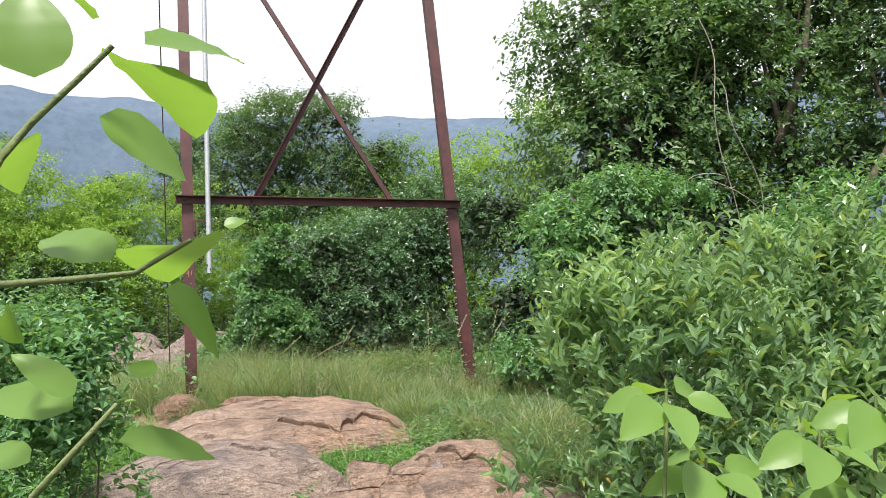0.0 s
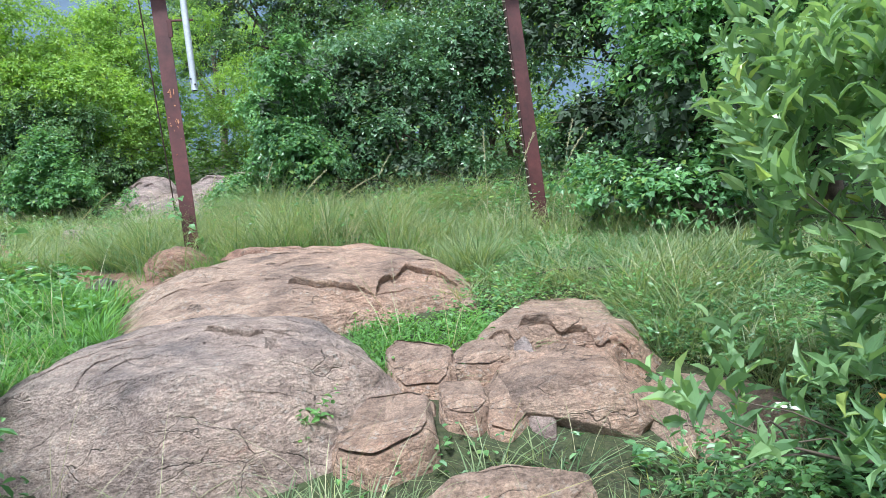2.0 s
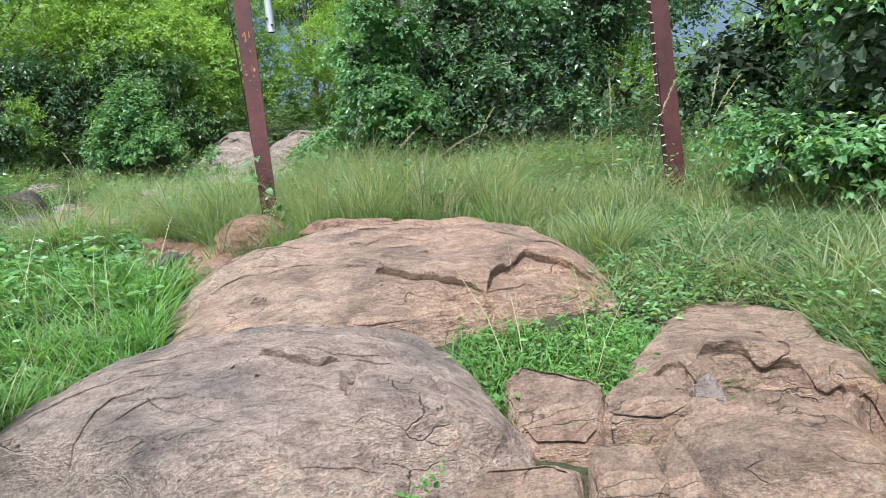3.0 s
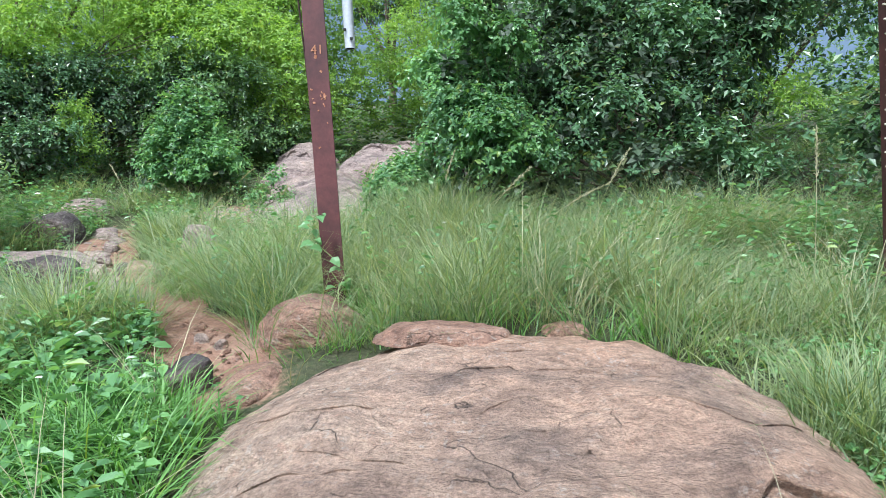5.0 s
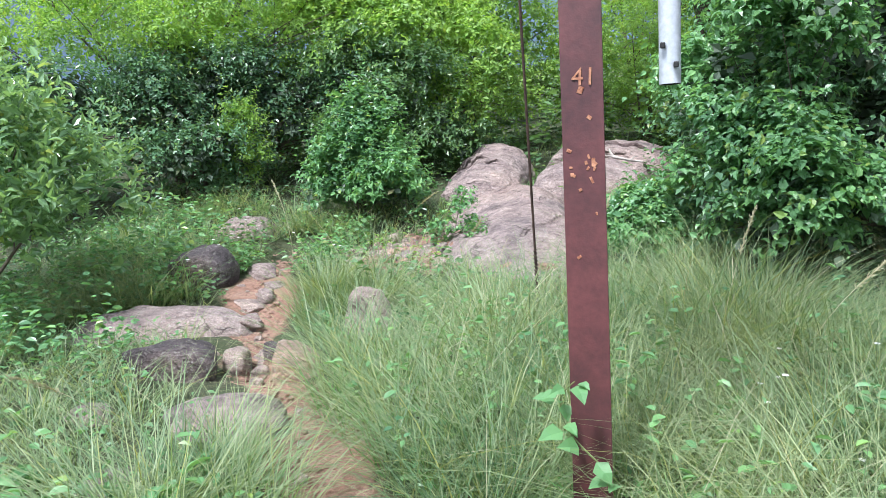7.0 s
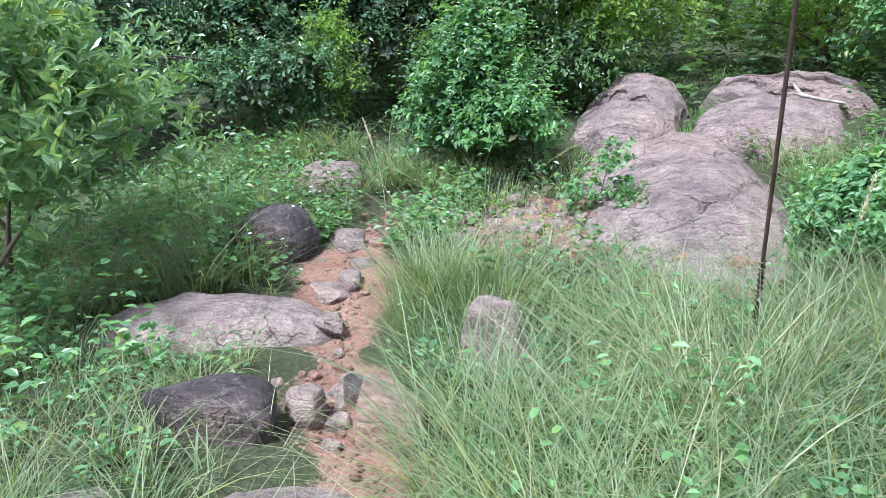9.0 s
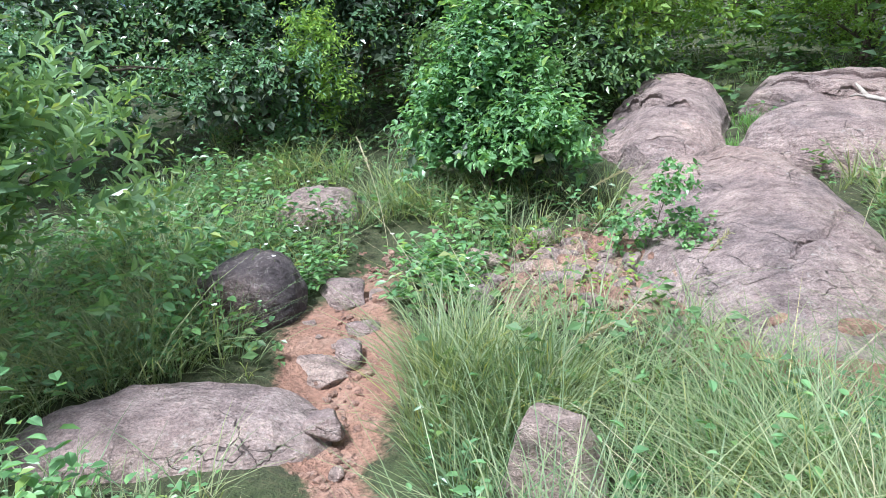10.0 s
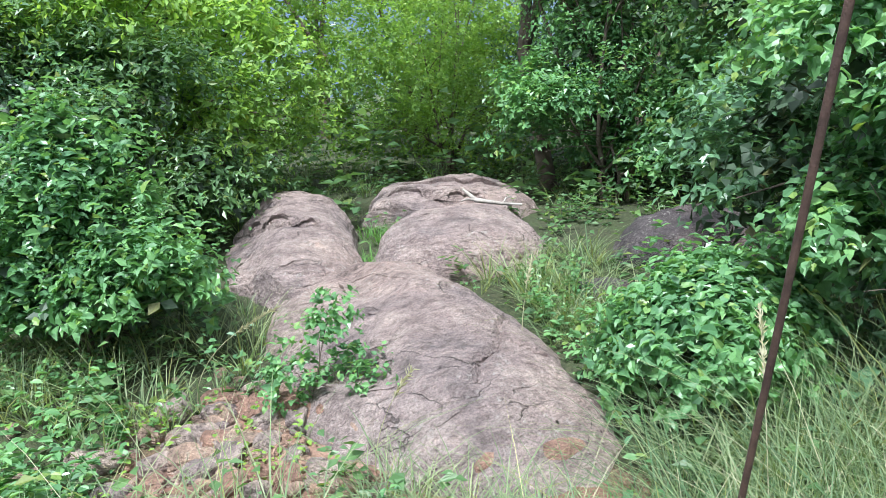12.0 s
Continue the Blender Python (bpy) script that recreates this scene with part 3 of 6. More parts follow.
def grass(name, box, tufts, blades, height, label, material, seed, spread=0.5, width=0.0035, tuft=0.05, keep=None, trail=0.22, margin=1.0, bend=0.6):
    """Tufts of arching blades over a plan box (x0, x1, y0, y1)."""
    rng = np.random.default_rng(seed)
    x = rng.uniform(box[0], box[1], tufts)
    y = rng.uniform(box[2], box[3], tufts)
    clump = fbm(np.stack([x, y, 0 * x + seed], -1) * 1.7, 2)
    ok = off_rocks(x, y, margin) & (trail_distance(x, y) > trail) & (clump > rng.uniform(-0.7, 0.6, tufts))
    if keep is not None:
        ok &= keep(x, y)
    x, y = x[ok], y[ok]
    n = len(x) * blades
    k = np.repeat(np.arange(len(x)), blades)
    th = height * rng.uniform(0.45, 1.15, len(x)) * (1 + 0.45 * vnoise(np.stack([x, y, 0 * x], -1) * 1.1))
    az = rng.uniform(0, 2 * np.pi, n)
    rad = tuft * np.sqrt(rng.random(n))
    bx, by = x[k] + rad * np.cos(az), y[k] + rad * np.sin(az)
    bz = ground_z(bx, by) - 0.02
    ln = th[k] * rng.uniform(0.45, 1.1, n)
    lean = spread * rng.uniform(0.15, 1.0, n)
    a2 = az + rng.normal(size=n) * 0.7
    h = np.stack([np.cos(a2), np.sin(a2), 0 * a2], -1)
    root = np.stack([bx, by, bz], -1)
    side = np.stack([-np.sin(a2), np.cos(a2), 0 * a2], -1)
    tw = rng.uniform(-0.8, 0.8, n)[:, None]
    side = unit(side + h * tw)
    rows = []
    wd = width * rng.uniform(0.6, 1.4, n)
    for u, wf in ((0.0, 1.0), (0.35, 0.95), (0.7, 0.7)):
        c = root + h * (ln * lean * (u + bend * u * u))[:, None] + np.array([0, 0, 1.0]) * (ln * (u - 0.32 * bend * u * u * (0.4 + lean)))[:, None]
        rows += [c - side * (wd * wf)[:, None], c + side * (wd * wf)[:, None]]
    rows.append(root + h * (ln * lean * (1 + bend))[:, None] + np.array([0, 0, 1.0]) * (ln * (1 - 0.32 * bend * (0.4 + lean)))[:, None])
    v = np.stack(rows, 1).reshape(-1, 3)
    b = (np.arange(n) * 7)[:, None]
    quads = np.concatenate([b + np.array([[0, 1, 3, 2]]), b + np.array([[2, 3, 5, 4]])])
    tris = b + np.array([[4, 5, 6]])
    ob = new(name, mesh_from(name, v, [quads, tris], material))
    return tagged(ob, label, "grass", kind="stuff")


def herbs(name, box, plants, leaves, height, leaf, label, material, seed, ratio=0.6, style="oval", keep=None, trail=0.25, margin=1.0, thin=0.0):
    """Low broad-leaved plants over a plan box, as one mass."""
    rng = np.random.default_rng(seed)
    x, y = rng.uniform(box[0], box[1], plants), rng.uniform(box[2], box[3], plants)
    clump = fbm(np.stack([x, y, 0 * x + seed * 1.7], -1) * 1.3, 2)
    ok = off_rocks(x, y, margin) & (trail_distance(x, y) > trail) & (clump > rng.uniform(-0.8, 0.4, plants) + thin)
    if keep is not None:
        ok &= keep(x, y)
    x, y = x[ok], y[ok]
    n = len(x)
    p0 = np.stack([x, y, ground_z(x, y) - 0.01], -1)
    hgt = height * rng.uniform(0.4, 1.3, n)
    lean = rng.normal(size=(n, 2)) * 0.3
    k = np.repeat(np.arange(n), leaves)
    s = rng.uniform(0.15, 1.0, len(k))
    pos = p0[k] + np.stack([lean[k, 0] * s, lean[k, 1] * s, s], -1) * hgt[k][:, None] + rng.normal(size=(len(k), 3)) * 0.02
    az = rng.uniform(0, 2 * np.pi, len(k))
    way = np.stack([np.cos(az), np.sin(az), rng.uniform(-0.35, 0.45, len(k))], -1)
    up = unit(np.array([0, 0, 1.0]) + rng.normal(size=(len(k), 3)) * 0.35)
    v, f = leaf_arrays(pos, way, up, leaf * rng.uniform(0.5, 1.3, len(k)), ratio, style)
    return tagged(new(name, mesh_from(name, v, [f], material)), label, "plants", kind="stuff")


def gravel(name, pts, sizes, label, material, seed):
    """Small broken stones as one mass."""
    rng = np.random.default_rng(seed)
    u, f = sphere_arrays(2)
    vs, fs = [], []
    for i, (p, r) in enumerate(zip(pts, sizes)):
        q = np.sign(u) * np.abs(u) ** 0.7
        for _ in range(6):
            n = unit(rng.normal(size=3))
            q = q - np.maximum(q @ n - rng.uniform(0.5, 0.85), 0)[:, None] * n
        q = q * r * rng.uniform(0.6, 1.3, 3) * np.array([1, 1, 0.75])
        a = rng.uniform(0, 6.28)
        q = np.stack([q[:, 0] * np.cos(a) - q[:, 1] * np.sin(a), q[:, 0] * np.sin(a) + q[:, 1] * np.cos(a), q[:, 2]], -1)
        vs.append(q + p)
        fs.append(f + i * len(u))
    return tagged(new(name, mesh_from(name, np.concatenate(vs), [np.concatenate(fs)], material)), label, "stones", kind="stuff")


# ---- ground and distance ----
def axis(lo, a, b, hi, step):
    mid = np.arange(a, b + 1e-6, step)
    up = b + np.cumsum(step * 1.35 ** np.arange(1, 40))
    dn = a - np.cumsum(step * 1.35 ** np.arange(1, 40))
    return np.concatenate([[lo], dn[dn > lo][::-1], mid, up[up < hi], [hi]])


def build_ground():
    gx, gy = axis(-900, -9, 3.5, 900, 0.09), axis(-900, -2, 15, 900, 0.09)
    X, Y = np.meshgrid(gx, gy, indexing="ij")
    Z = ground_z(X, Y)
    d = trail_distance(X, Y)
    Z = Z - 0.05 * np.exp(-(d / 0.25) ** 2)
    fine = fbm(np.stack([X, Y, 0 * X], -1).reshape(-1, 3) * 6, 3).reshape(X.shape)
    Z = Z + 0.012 * fine
    nx, ny = X.shape
    i, j = np.meshgrid(np.arange(nx - 1), np.arange(ny - 1), indexing="ij")
    q = np.stack([i * ny + j, (i + 1) * ny + j, (i + 1) * ny + j + 1, i * ny + j + 1], -1).reshape(-1, 4)
    me = mesh_from("ground", np.stack([X, Y, Z], -1).reshape(-1, 3), [q], M_GROUND, True)
    bare = np.exp(-(d / (0.25 + 0.16 * fbm(np.stack([X, Y, 0 * X], -1).reshape(-1, 3) * 2.2, 3).reshape(X.shape))) ** 2) * np.clip((10.6 - Y) / 0.8, 0, 1)
    rub = np.exp(-(((X + 5.0) / 0.6) ** 2 + ((Y - 10.4) / 0.45) ** 2))
    low = np.exp(-(((X + 4.1) / 0.5) ** 2 + ((Y - 9.95) / 0.25) ** 2))
    at = me.attributes.new("bare_soil", "FLOAT", "POINT")
    at.data.foreach_set("value", np.maximum(np.maximum(bare, rub * 0.8), low).ravel().astype(np.float32))
    tagged(new("ground", me), "uneven ground of litter, herbs and reddish soil trail", "ground", kind="structure")


build_ground()


def build_hills():
    """A wooded ridge 260 m and more away; its haze is painted in the colour."""
    ang = np.radians(np.linspace(-80, 80, 161))
    rows = []
    for dist, frac in ((235, 0.0), (250, 0.45), (270, 0.85), (285, 1.0), (310, 0.9), (400, 0.2)):
        x, y = -1.6 + dist * np.sin(ang), -0.8 + dist * np.cos(ang)
        crest = 93 + 5 * np.exp(-((np.degrees(ang) + 15) / 7) ** 2) + 2 * np.sin(np.degrees(ang) * 0.21 + 1) + 1.2 * fbm(np.stack([x, y, 0 * x], -1) * 0.08, 4)
        rows.append(np.stack([x, y, 8 + (crest - 8) * frac], -1))
    v = np.concatenate(rows)
    n = len(ang)
    i, j = np.meshgrid(np.arange(len(rows) - 1), np.arange(n - 1), indexing="ij")
    q = np.stack([i * n + j, (i + 1) * n + j, (i + 1) * n + j + 1, i * n + j + 1], -1).reshape(-1, 4)
    tagged(new("backdrop", mesh_from("hill", v, [q], M_HILL, True)), "wooded hills far away, painted haze blue", "hill", kind="structure")


build_hills()


# ---- rocks ----
OUT, UPPER = "granite outcrop", "upper outcrop"
rock("boulder", (-2.33, 4.02, 0.16), (0.9, 0.88, 0.54), "broad mauve-pink granite boulder with fine cracks", M_PURPLE, 8, (0, -3), 8, 0.78, 4, 0.05,
     [([(0.38, -0.31), (0.37, -0.22), (0.44, -0.06)], 0.014, 0.03), ([(0.59, -0.05), (0.63, -0.24)], 0.012, 0.02), ([(-0.2, -0.58), (0.18, -0.67), (0.5, -0.64)], 0.014, 0.03)], 11, OUT, 1.4, 0.009,
     flakes=[([(0.1, -0.02), (0.16, -0.04), (0.26, -0.1), (0.34, -0.08)], 0.02975, 0.12), ([(0.37, -0.06), (0.42, -0.06), (0.5, -0.01)], 0.009, 0.06), ([(0.36, -0.32), (0.36, -0.2), (0.42, -0.08)], 0.01, 0.07),
             ([(-0.38, -0.32), (-0.3, -0.12), (-0.2, -0.1)], 0.007, 0.07), ([(-0.06, -0.28), (0.1, -0.25), (0.2, -0.29)], 0.0065, 0.07), ([(0.36, -0.44), (0.44, -0.4), (0.52, -0.42)], 0.007, 0.06),
             ([(-0.35, -0.52), (-0.02, -0.66), (0.2, -0.67), (0.36, -0.66)], 0.011, 0.1), ([(-0.36, -0.3), (-0.17, -0.2), (0.06, -0.27)], 0.006, 0.08), ([(-0.28, -0.31), (0.0, -0.47), (0.23, -0.53), (0.5, -0.5)], 0.0075, 0.1),
             ([(0.0, 0.15), (0.2, 0.05), (0.32, -0.01), (0.47, 0.01)], 0.0065, 0.08), ([(-0.5, 0.2), (-0.2, 0.1), (0.0, 0.16)], 0.006, 0.09), ([(-0.6, -0.05), (-0.35, 0.0), (-0.15, -0.04)], 0.006, 0.09), ([(0.1, -0.14), (0.2, -0.2), (0.32, -0.29)], 0.007, 0.07)],
     scatter=46, thin=0.004)
rock("boulder", (-1.98, 5.6, 0.26), (1.2, 1.25, 0.575), "low pink granite whaleback with open ledge cracks", M_PINK, 4, (5, 0), 8, 0.74, 3, 0.045,
     [([(0.12, -0.64), (0.26, -0.7), (0.36, -0.74)], 0.035, 0.035), ([(0.52, -0.44), (0.74, -0.44)], 0.035, 0.03), ([(0.39, -0.7), (0.41, -0.85), (0.45, -1.1)], 0.014, 0.04)], 23, OUT, 1.4, 0.009,
     flakes=[([(-0.1, -0.5), (0.06, -0.56), (0.2, -0.62), (0.38, -0.68)], 0.05, 0.3), ([(0.38, -0.68), (0.41, -0.56), (0.47, -0.44), (0.6, -0.36), (0.76, -0.38), (0.9, -0.46)], 0.045, 0.26),
             ([(0.02, -0.62), (-0.1, -0.9), (-0.15, -1.1)], 0.03, 0.14), ([(-0.16, -1.1), (0.1, -1.08), (0.42, -1.06)], 0.05, 0.2), ([(0.41, -0.66), (0.56, -0.6), (0.75, -0.66), (0.95, -0.72)], 0.01, 0.1),
             ([(-0.86, -0.3), (-0.68, -0.27), (-0.5, -0.29)], 0.009, 0.1), ([(-0.75, -0.17), (-0.39, -0.25), (-0.2, -0.34), (-0.02, -0.38)], 0.01, 0.14), ([(-0.22, -0.02), (-0.01, 0.1), (0.22, -0.06)], 0.007, 0.1),
             ([(0.15, -0.22), (0.42, -0.32), (0.6, -0.22)], 0.009, 0.1), ([(-0.95, 0.1), (-0.7, 0.0), (-0.45, 0.05)], 0.008, 0.12), ([(-0.3, 0.3), (0.1, 0.35), (0.5, 0.28)], 0.008, 0.14), ([(0.4, 0.05), (0.7, 0.0), (0.9, 0.1)], 0.007, 0.1), ([(-0.6, 0.55), (-0.3, 0.5), (0.05, 0.55)], 0.007, 0.12)],
     scatter=26, thin=0.004)
rock("boulder", (-0.62, 4.5, 0.17), (0.54, 1.0, 0.43), "pink granite boulder with a broken hollow", M_PINK, -10, (-2, 2), 8, 0.74, 7, 0.05,
     [([(-0.2, -0.5), (-0.05, -0.46), (0.06, -0.48)], 0.09, 0.1), ([(0.2, -0.56), (0.3, -0.54), (0.45, -0.4)], 0.035, 0.06)], 31, OUT, 1.4, 0.009,
     flakes=[([(-0.24, -0.38), (-0.1, -0.37), (0.08, -0.36)], 0.06, 0.2), ([(0.08, -0.36), (0.16, -0.5), (0.28, -0.52), (0.44, -0.4), (0.5, -0.2)], 0.04, 0.16), ([(0.02, 0.12), (0.05, -0.1), (0.08, -0.32)], 0.01, 0.08),
             ([(-0.45, -0.5), (-0.37, -0.47), (-0.22, -0.44)], 0.02975, 0.1), ([(-0.42, 0.0), (-0.2, -0.08), (0.0, -0.05)], 0.0075, 0.1), ([(-0.36, 0.35), (-0.1, 0.3), (0.2, 0.36)], 0.008, 0.12)],
     scatter=20, thin=0.0045)
rock("boulder", (-0.27, 3.78, 0.06), (0.4, 0.5, 0.33), "pale pink granite boulder beside the shrub", M_PINK, 20, (0, 6), 6, 0.72, 9, 0.05, (), 37, OUT, 1.4, 0.008, (0.62, 0.9), scatter=9, thin=0.004)
BLOCKS = "broken blocks by the outcrop"
block("stone", [(-1.53, 4.28, 0.57), (-1.21, 4.12, 0.56), (-1.27, 3.89, 0.44), (-1.5, 3.95, 0.43)], 0.4, "squarish pink granite block jammed against the boulder", M_PINK, 51, BLOCKS)
block("stone", [(-1.68, 3.76, 0.46), (-1.36, 3.74, 0.48), (-1.37, 3.44, 0.43), (-1.58, 3.34, 0.37), (-1.74, 3.48, 0.36)], 0.4, "large pink granite block below the boulder edge", M_PINK, 52, BLOCKS, 0.045)
block("stone", [(-1.62, 3.93, 0.37), (-1.34, 3.86, 0.39), (-1.34, 3.76, 0.36), (-1.66, 3.78, 0.34)], 0.3, "thin granite wedge between two blocks", M_PINK, 53, BLOCKS, 0.02)
block("stone", [(-1.32, 3.85, 0.475), (-1.14, 3.87, 0.46), (-1.13, 3.7, 0.42), (-1.2, 3.6, 0.39), (-1.33, 3.66, 0.41)], 0.4, "small squarish granite block in the rock gap", M_PINK, 54, BLOCKS, 0.02)
block("stone", [(-1.12, 3.84, 0.45), (-1.03, 3.97, 0.48), (-0.94, 3.9, 0.47), (-0.97, 3.66, 0.38), (-1.08, 3.54, 0.33), (-1.16, 3.6, 0.34)], 0.35, "tilted granite block beside the broken boulder", M_PINK, 55, BLOCKS, 0.03)
block("stone", [(-1.25, 3.96, 0.5), (-1.22, 4.08, 0.55), (-1.03, 4.12, 0.57), (-0.98, 3.95, 0.53), (-1.1, 3.9, 0.5)], 0.3, "low granite wedge overhanging a mossy gap", M_PINK, 56, BLOCKS, 0.02)
block("stone", [(-0.97, 4.05, 0.55), (-0.88, 4.12, 0.57), (-0.87, 3.7, 0.4), (-0.92, 3.5, 0.3), (-1.0, 3.6, 0.34)], 0.35, "upright grey granite splinter leaning on a boulder", M_GREY, 57, BLOCKS, 0.02)
block("stone", [(-1.97, 2.81, 0.26), (-1.88, 2.89, 0.29), (-1.57, 2.93, 0.28), (-1.61, 2.80, 0.25), (-1.83, 2.72, 0.22)], 0.2, "pale flat granite slab bedded in grass", M_PINK, 58, BLOCKS, 0.02)
block("stone", [(-1.86, 2.98, 0.27), (-1.82, 3.06, 0.30), (-1.66, 3.09, 0.29), (-1.68, 2.99, 0.27)], 0.2, "small flat granite slab behind a larger one", M_PINK, 59, BLOCKS, 0.02)
block("stone", [(-1.54, 3.08, 0.29), (-1.34, 3.20, 0.34), (-1.06, 3.23, 0.35), (-0.85, 3.16, 0.31), (-1.02, 3.04, 0.25)], 0.25, "long pink granite ledge half sunk in grass", M_PINK, 60, BLOCKS, 0.03, 0.014)
block("stone", [(-1.65, 2.49, 0.17), (-1.55, 2.50, 0.25), (-1.34, 2.46, 0.27), (-1.39, 2.40, 0.22), (-1.49, 2.36, 0.15)], 0.2, "angular pink granite stone bedded in grass", M_PINK, 61, BLOCKS, 0.03, 0.014)
block("stone", [(-1.23, 2.38, 0.16), (-1.07, 2.40, 0.23), (-0.89, 2.37, 0.23), (-0.81, 2.30, 0.16), (-1.03, 2.27, 0.14)], 0.2, "rough pink granite stone among grass blades", M_PINK, 62, BLOCKS, 0.03, 0.014)
block("stone", [(-0.87, 2.52, 0.20), (-0.83, 2.55, 0.27), (-0.77, 2.49, 0.25), (-0.76, 2.50, 0.17)], 0.2, "small grey-brown stone under the shrub", M_PURPLE, 63, BLOCKS, 0.03)
block("stone", [(-0.73, 2.48, 0.20), (-0.68, 2.50, 0.27), (-0.54, 2.45, 0.26), (-0.53, 2.44, 0.17)], 0.2, "grey-brown angular stone under the shrub", M_PURPLE, 64, BLOCKS, 0.03)
block("stone", [(-1.82, 2.46, 0.13), (-1.75, 2.43, 0.18), (-1.65, 2.40, 0.18), (-1.63, 2.39, 0.13)], 0.15, "small rounded stone at the start of the outcrop", M_PINK, 65, BLOCKS, 0.04)
block("stone", [(-2.12, 4.66, 0.63), (-2.08, 4.75, 0.66), (-1.88, 4.75, 0.65), (-1.86, 4.68, 0.63)], 0.1, "small flat stone caught between two boulders", M_PINK, 66, BLOCKS, 0.015)
block("stone", [(-1.1, 4.86, 0.57), (-1.08, 4.94, 0.61), (-1.0, 4.94, 0.61), (-0.99, 4.86, 0.58)], 0.2, "small rounded stone beside the grass gap", M_PINK, 67, BLOCKS, 0.02)
rock("stone", (-3.12, 6.86, 0.74), (0.27, 0.2, 0.14), "rounded reddish stone lying in grass", M_RED, 12, (0, -3), 5, 0.72, 9, 0.07, (), 71, "", 1.5, 0.008)
rock("slab", (-2.39, 6.42, 0.828), (0.31, 0.16, 0.04), "thin reddish slab resting on the whaleback", M_RED, 3, (-4, 0), 5, 0.6, 7, 0.06, (), 72, "", 1.5, 0.005)
rock("stone", (-1.82, 6.82, 0.73), (0.12, 0.07, 0.05), "small reddish stone in grass", M_RED, 0, (0, 0), 4, 0.7, 7, 0.08, (), 73)
for k, (x, y, z, a, b, c, mt, tn, lb) in enumerate([
        (-3.5, 6.3, 0.62, 0.1, 0.2, 0.12, M_DARK, 15, "dark brown stone beside the trail"), (-3.2, 6.35, 0.6, 0.13, 0.26, 0.07, M_RED, -10, "flat reddish stone on the trail"),
        (-4.85, 7.65, 0.68, 0.3, 0.22, 0.13, M_GREY, 20, "low pale boulder half hidden in grass"), (-5.4, 7.45, 0.69, 0.16, 0.12, 0.1, M_GREY, 0, "low grey stone in grass"),
        (-4.83, 6.98, 0.68, 0.16, 0.12, 0.1, M_GREY, 10, "low grey stone in grass"), (-6.55, 9.65, 0.88, 0.28, 0.26, 0.24, M_DARK, -15, "rounded dark purple boulder beside the trail"),
        (-6.22, 9.98, 0.80, 0.16, 0.14, 0.11, M_GREY, 0, "grey-brown stone beside the trail"), (-5.93, 9.68, 0.77, 0.11, 0.08, 0.08, M_GREY, 10, "pale stone beside the trail"),
        (-5.85, 9.47, 0.76, 0.1, 0.07, 0.07, M_GREY, -20, "pale stone beside the trail"), (-6.2, 8.72, 0.64, 0.62, 0.34, 0.22, M_GREY, 30, "rounded mauve boulder beside the trail"),
        (-4.72, 8.95, 0.74, 0.23, 0.12, 0.3, M_PURPLE, 20, "upright grey slab leaning in grass"),         (-5.48, 8.02, 0.76, 0.26, 0.15, 0.17, M_DARK, 20, "dark blocky stone beside the trail"), (-5.22, 8.28, 0.74, 0.085, 0.07, 0.08, M_PURPLE, 0, "small blocky stone on the trail"),
        (-5.13, 8.47, 0.73, 0.06, 0.05, 0.07, M_DARK, 0, "small dark stone on the trail"), (-5.98, 9.4, 0.7, 0.26, 0.12, 0.05, M_PURPLE, -5, "flat worn stone set in the trail"),
        (-7.05, 10.95, 0.92, 0.34, 0.3, 0.22, M_GREY, 0, "grey boulder behind tall grass"), (-5.62, 8.98, 0.73, 0.1, 0.08, 0.07, M_GREY, 15, "grey stone on the trail")]):
    rock("stone" if max(a, b) < 0.3 else "boulder", (x, y, z), (a, b, c), lb, mt, tn, (0, 0), 5 if a > 0.2 else 4, 0.9 if a > 0.27 else 0.68, 3 if a > 0.27 else 9, 0.07, (), 90 + k, "stones along the trail", 1.5, 0.006, (0.6, 0.95))
block("stone", [(-5.03, 8.32, 0.79), (-5.11, 8.52, 0.82), (-4.94, 8.50, 0.82), (-4.78, 8.42, 0.81), (-4.72, 8.31, 0.78), (-4.94, 8.20, 0.78)], 0.14, "flat pale stone lying on the trail", M_PINK, 68, "", 0.02)
rock("boulder", (-4.33, 11.05, 0.72), (0.68, 1.42, 0.53), "long mauve-grey granite whaleback with thin cracks", M_GREY, 22, (13, 0), 8, 0.85, 3, 0.04,
     [([(-0.04, -0.5), (0.03, -0.39), (0.16, -0.31), (0.48, 0.08)], 0.014, 0.025), ([(0.24, -0.25), (0.4, -0.33)], 0.014, 0.025)], 131, UPPER, 1.4, 0.008,
     flakes=[([(-0.05, -0.52), (0.03, -0.38), (0.16, -0.31), (0.34, -0.1), (0.5, 0.1)], 0.008, 0.1), ([(0.22, -0.25), (0.3, -0.3), (0.42, -0.34)], 0.008, 0.09), ([(-0.12, 0.93), (-0.19, 0.57), (-0.24, 0.35)], 0.0255, 0.1),
             ([(-0.42, -0.26), (-0.34, -0.32), (-0.25, -0.34)], 0.007, 0.08), ([(-0.2, 0.9), (0.04, 0.8), (0.14, 0.4)], 0.006, 0.1), ([(-0.26, 0.11), (-0.16, 0.0), (-0.06, -0.18)], 0.006, 0.08), ([(-0.3, -0.5), (-0.11, -0.66), (0.13, -0.7)], 0.007, 0.1)],
     scatter=30, thin=0.004)
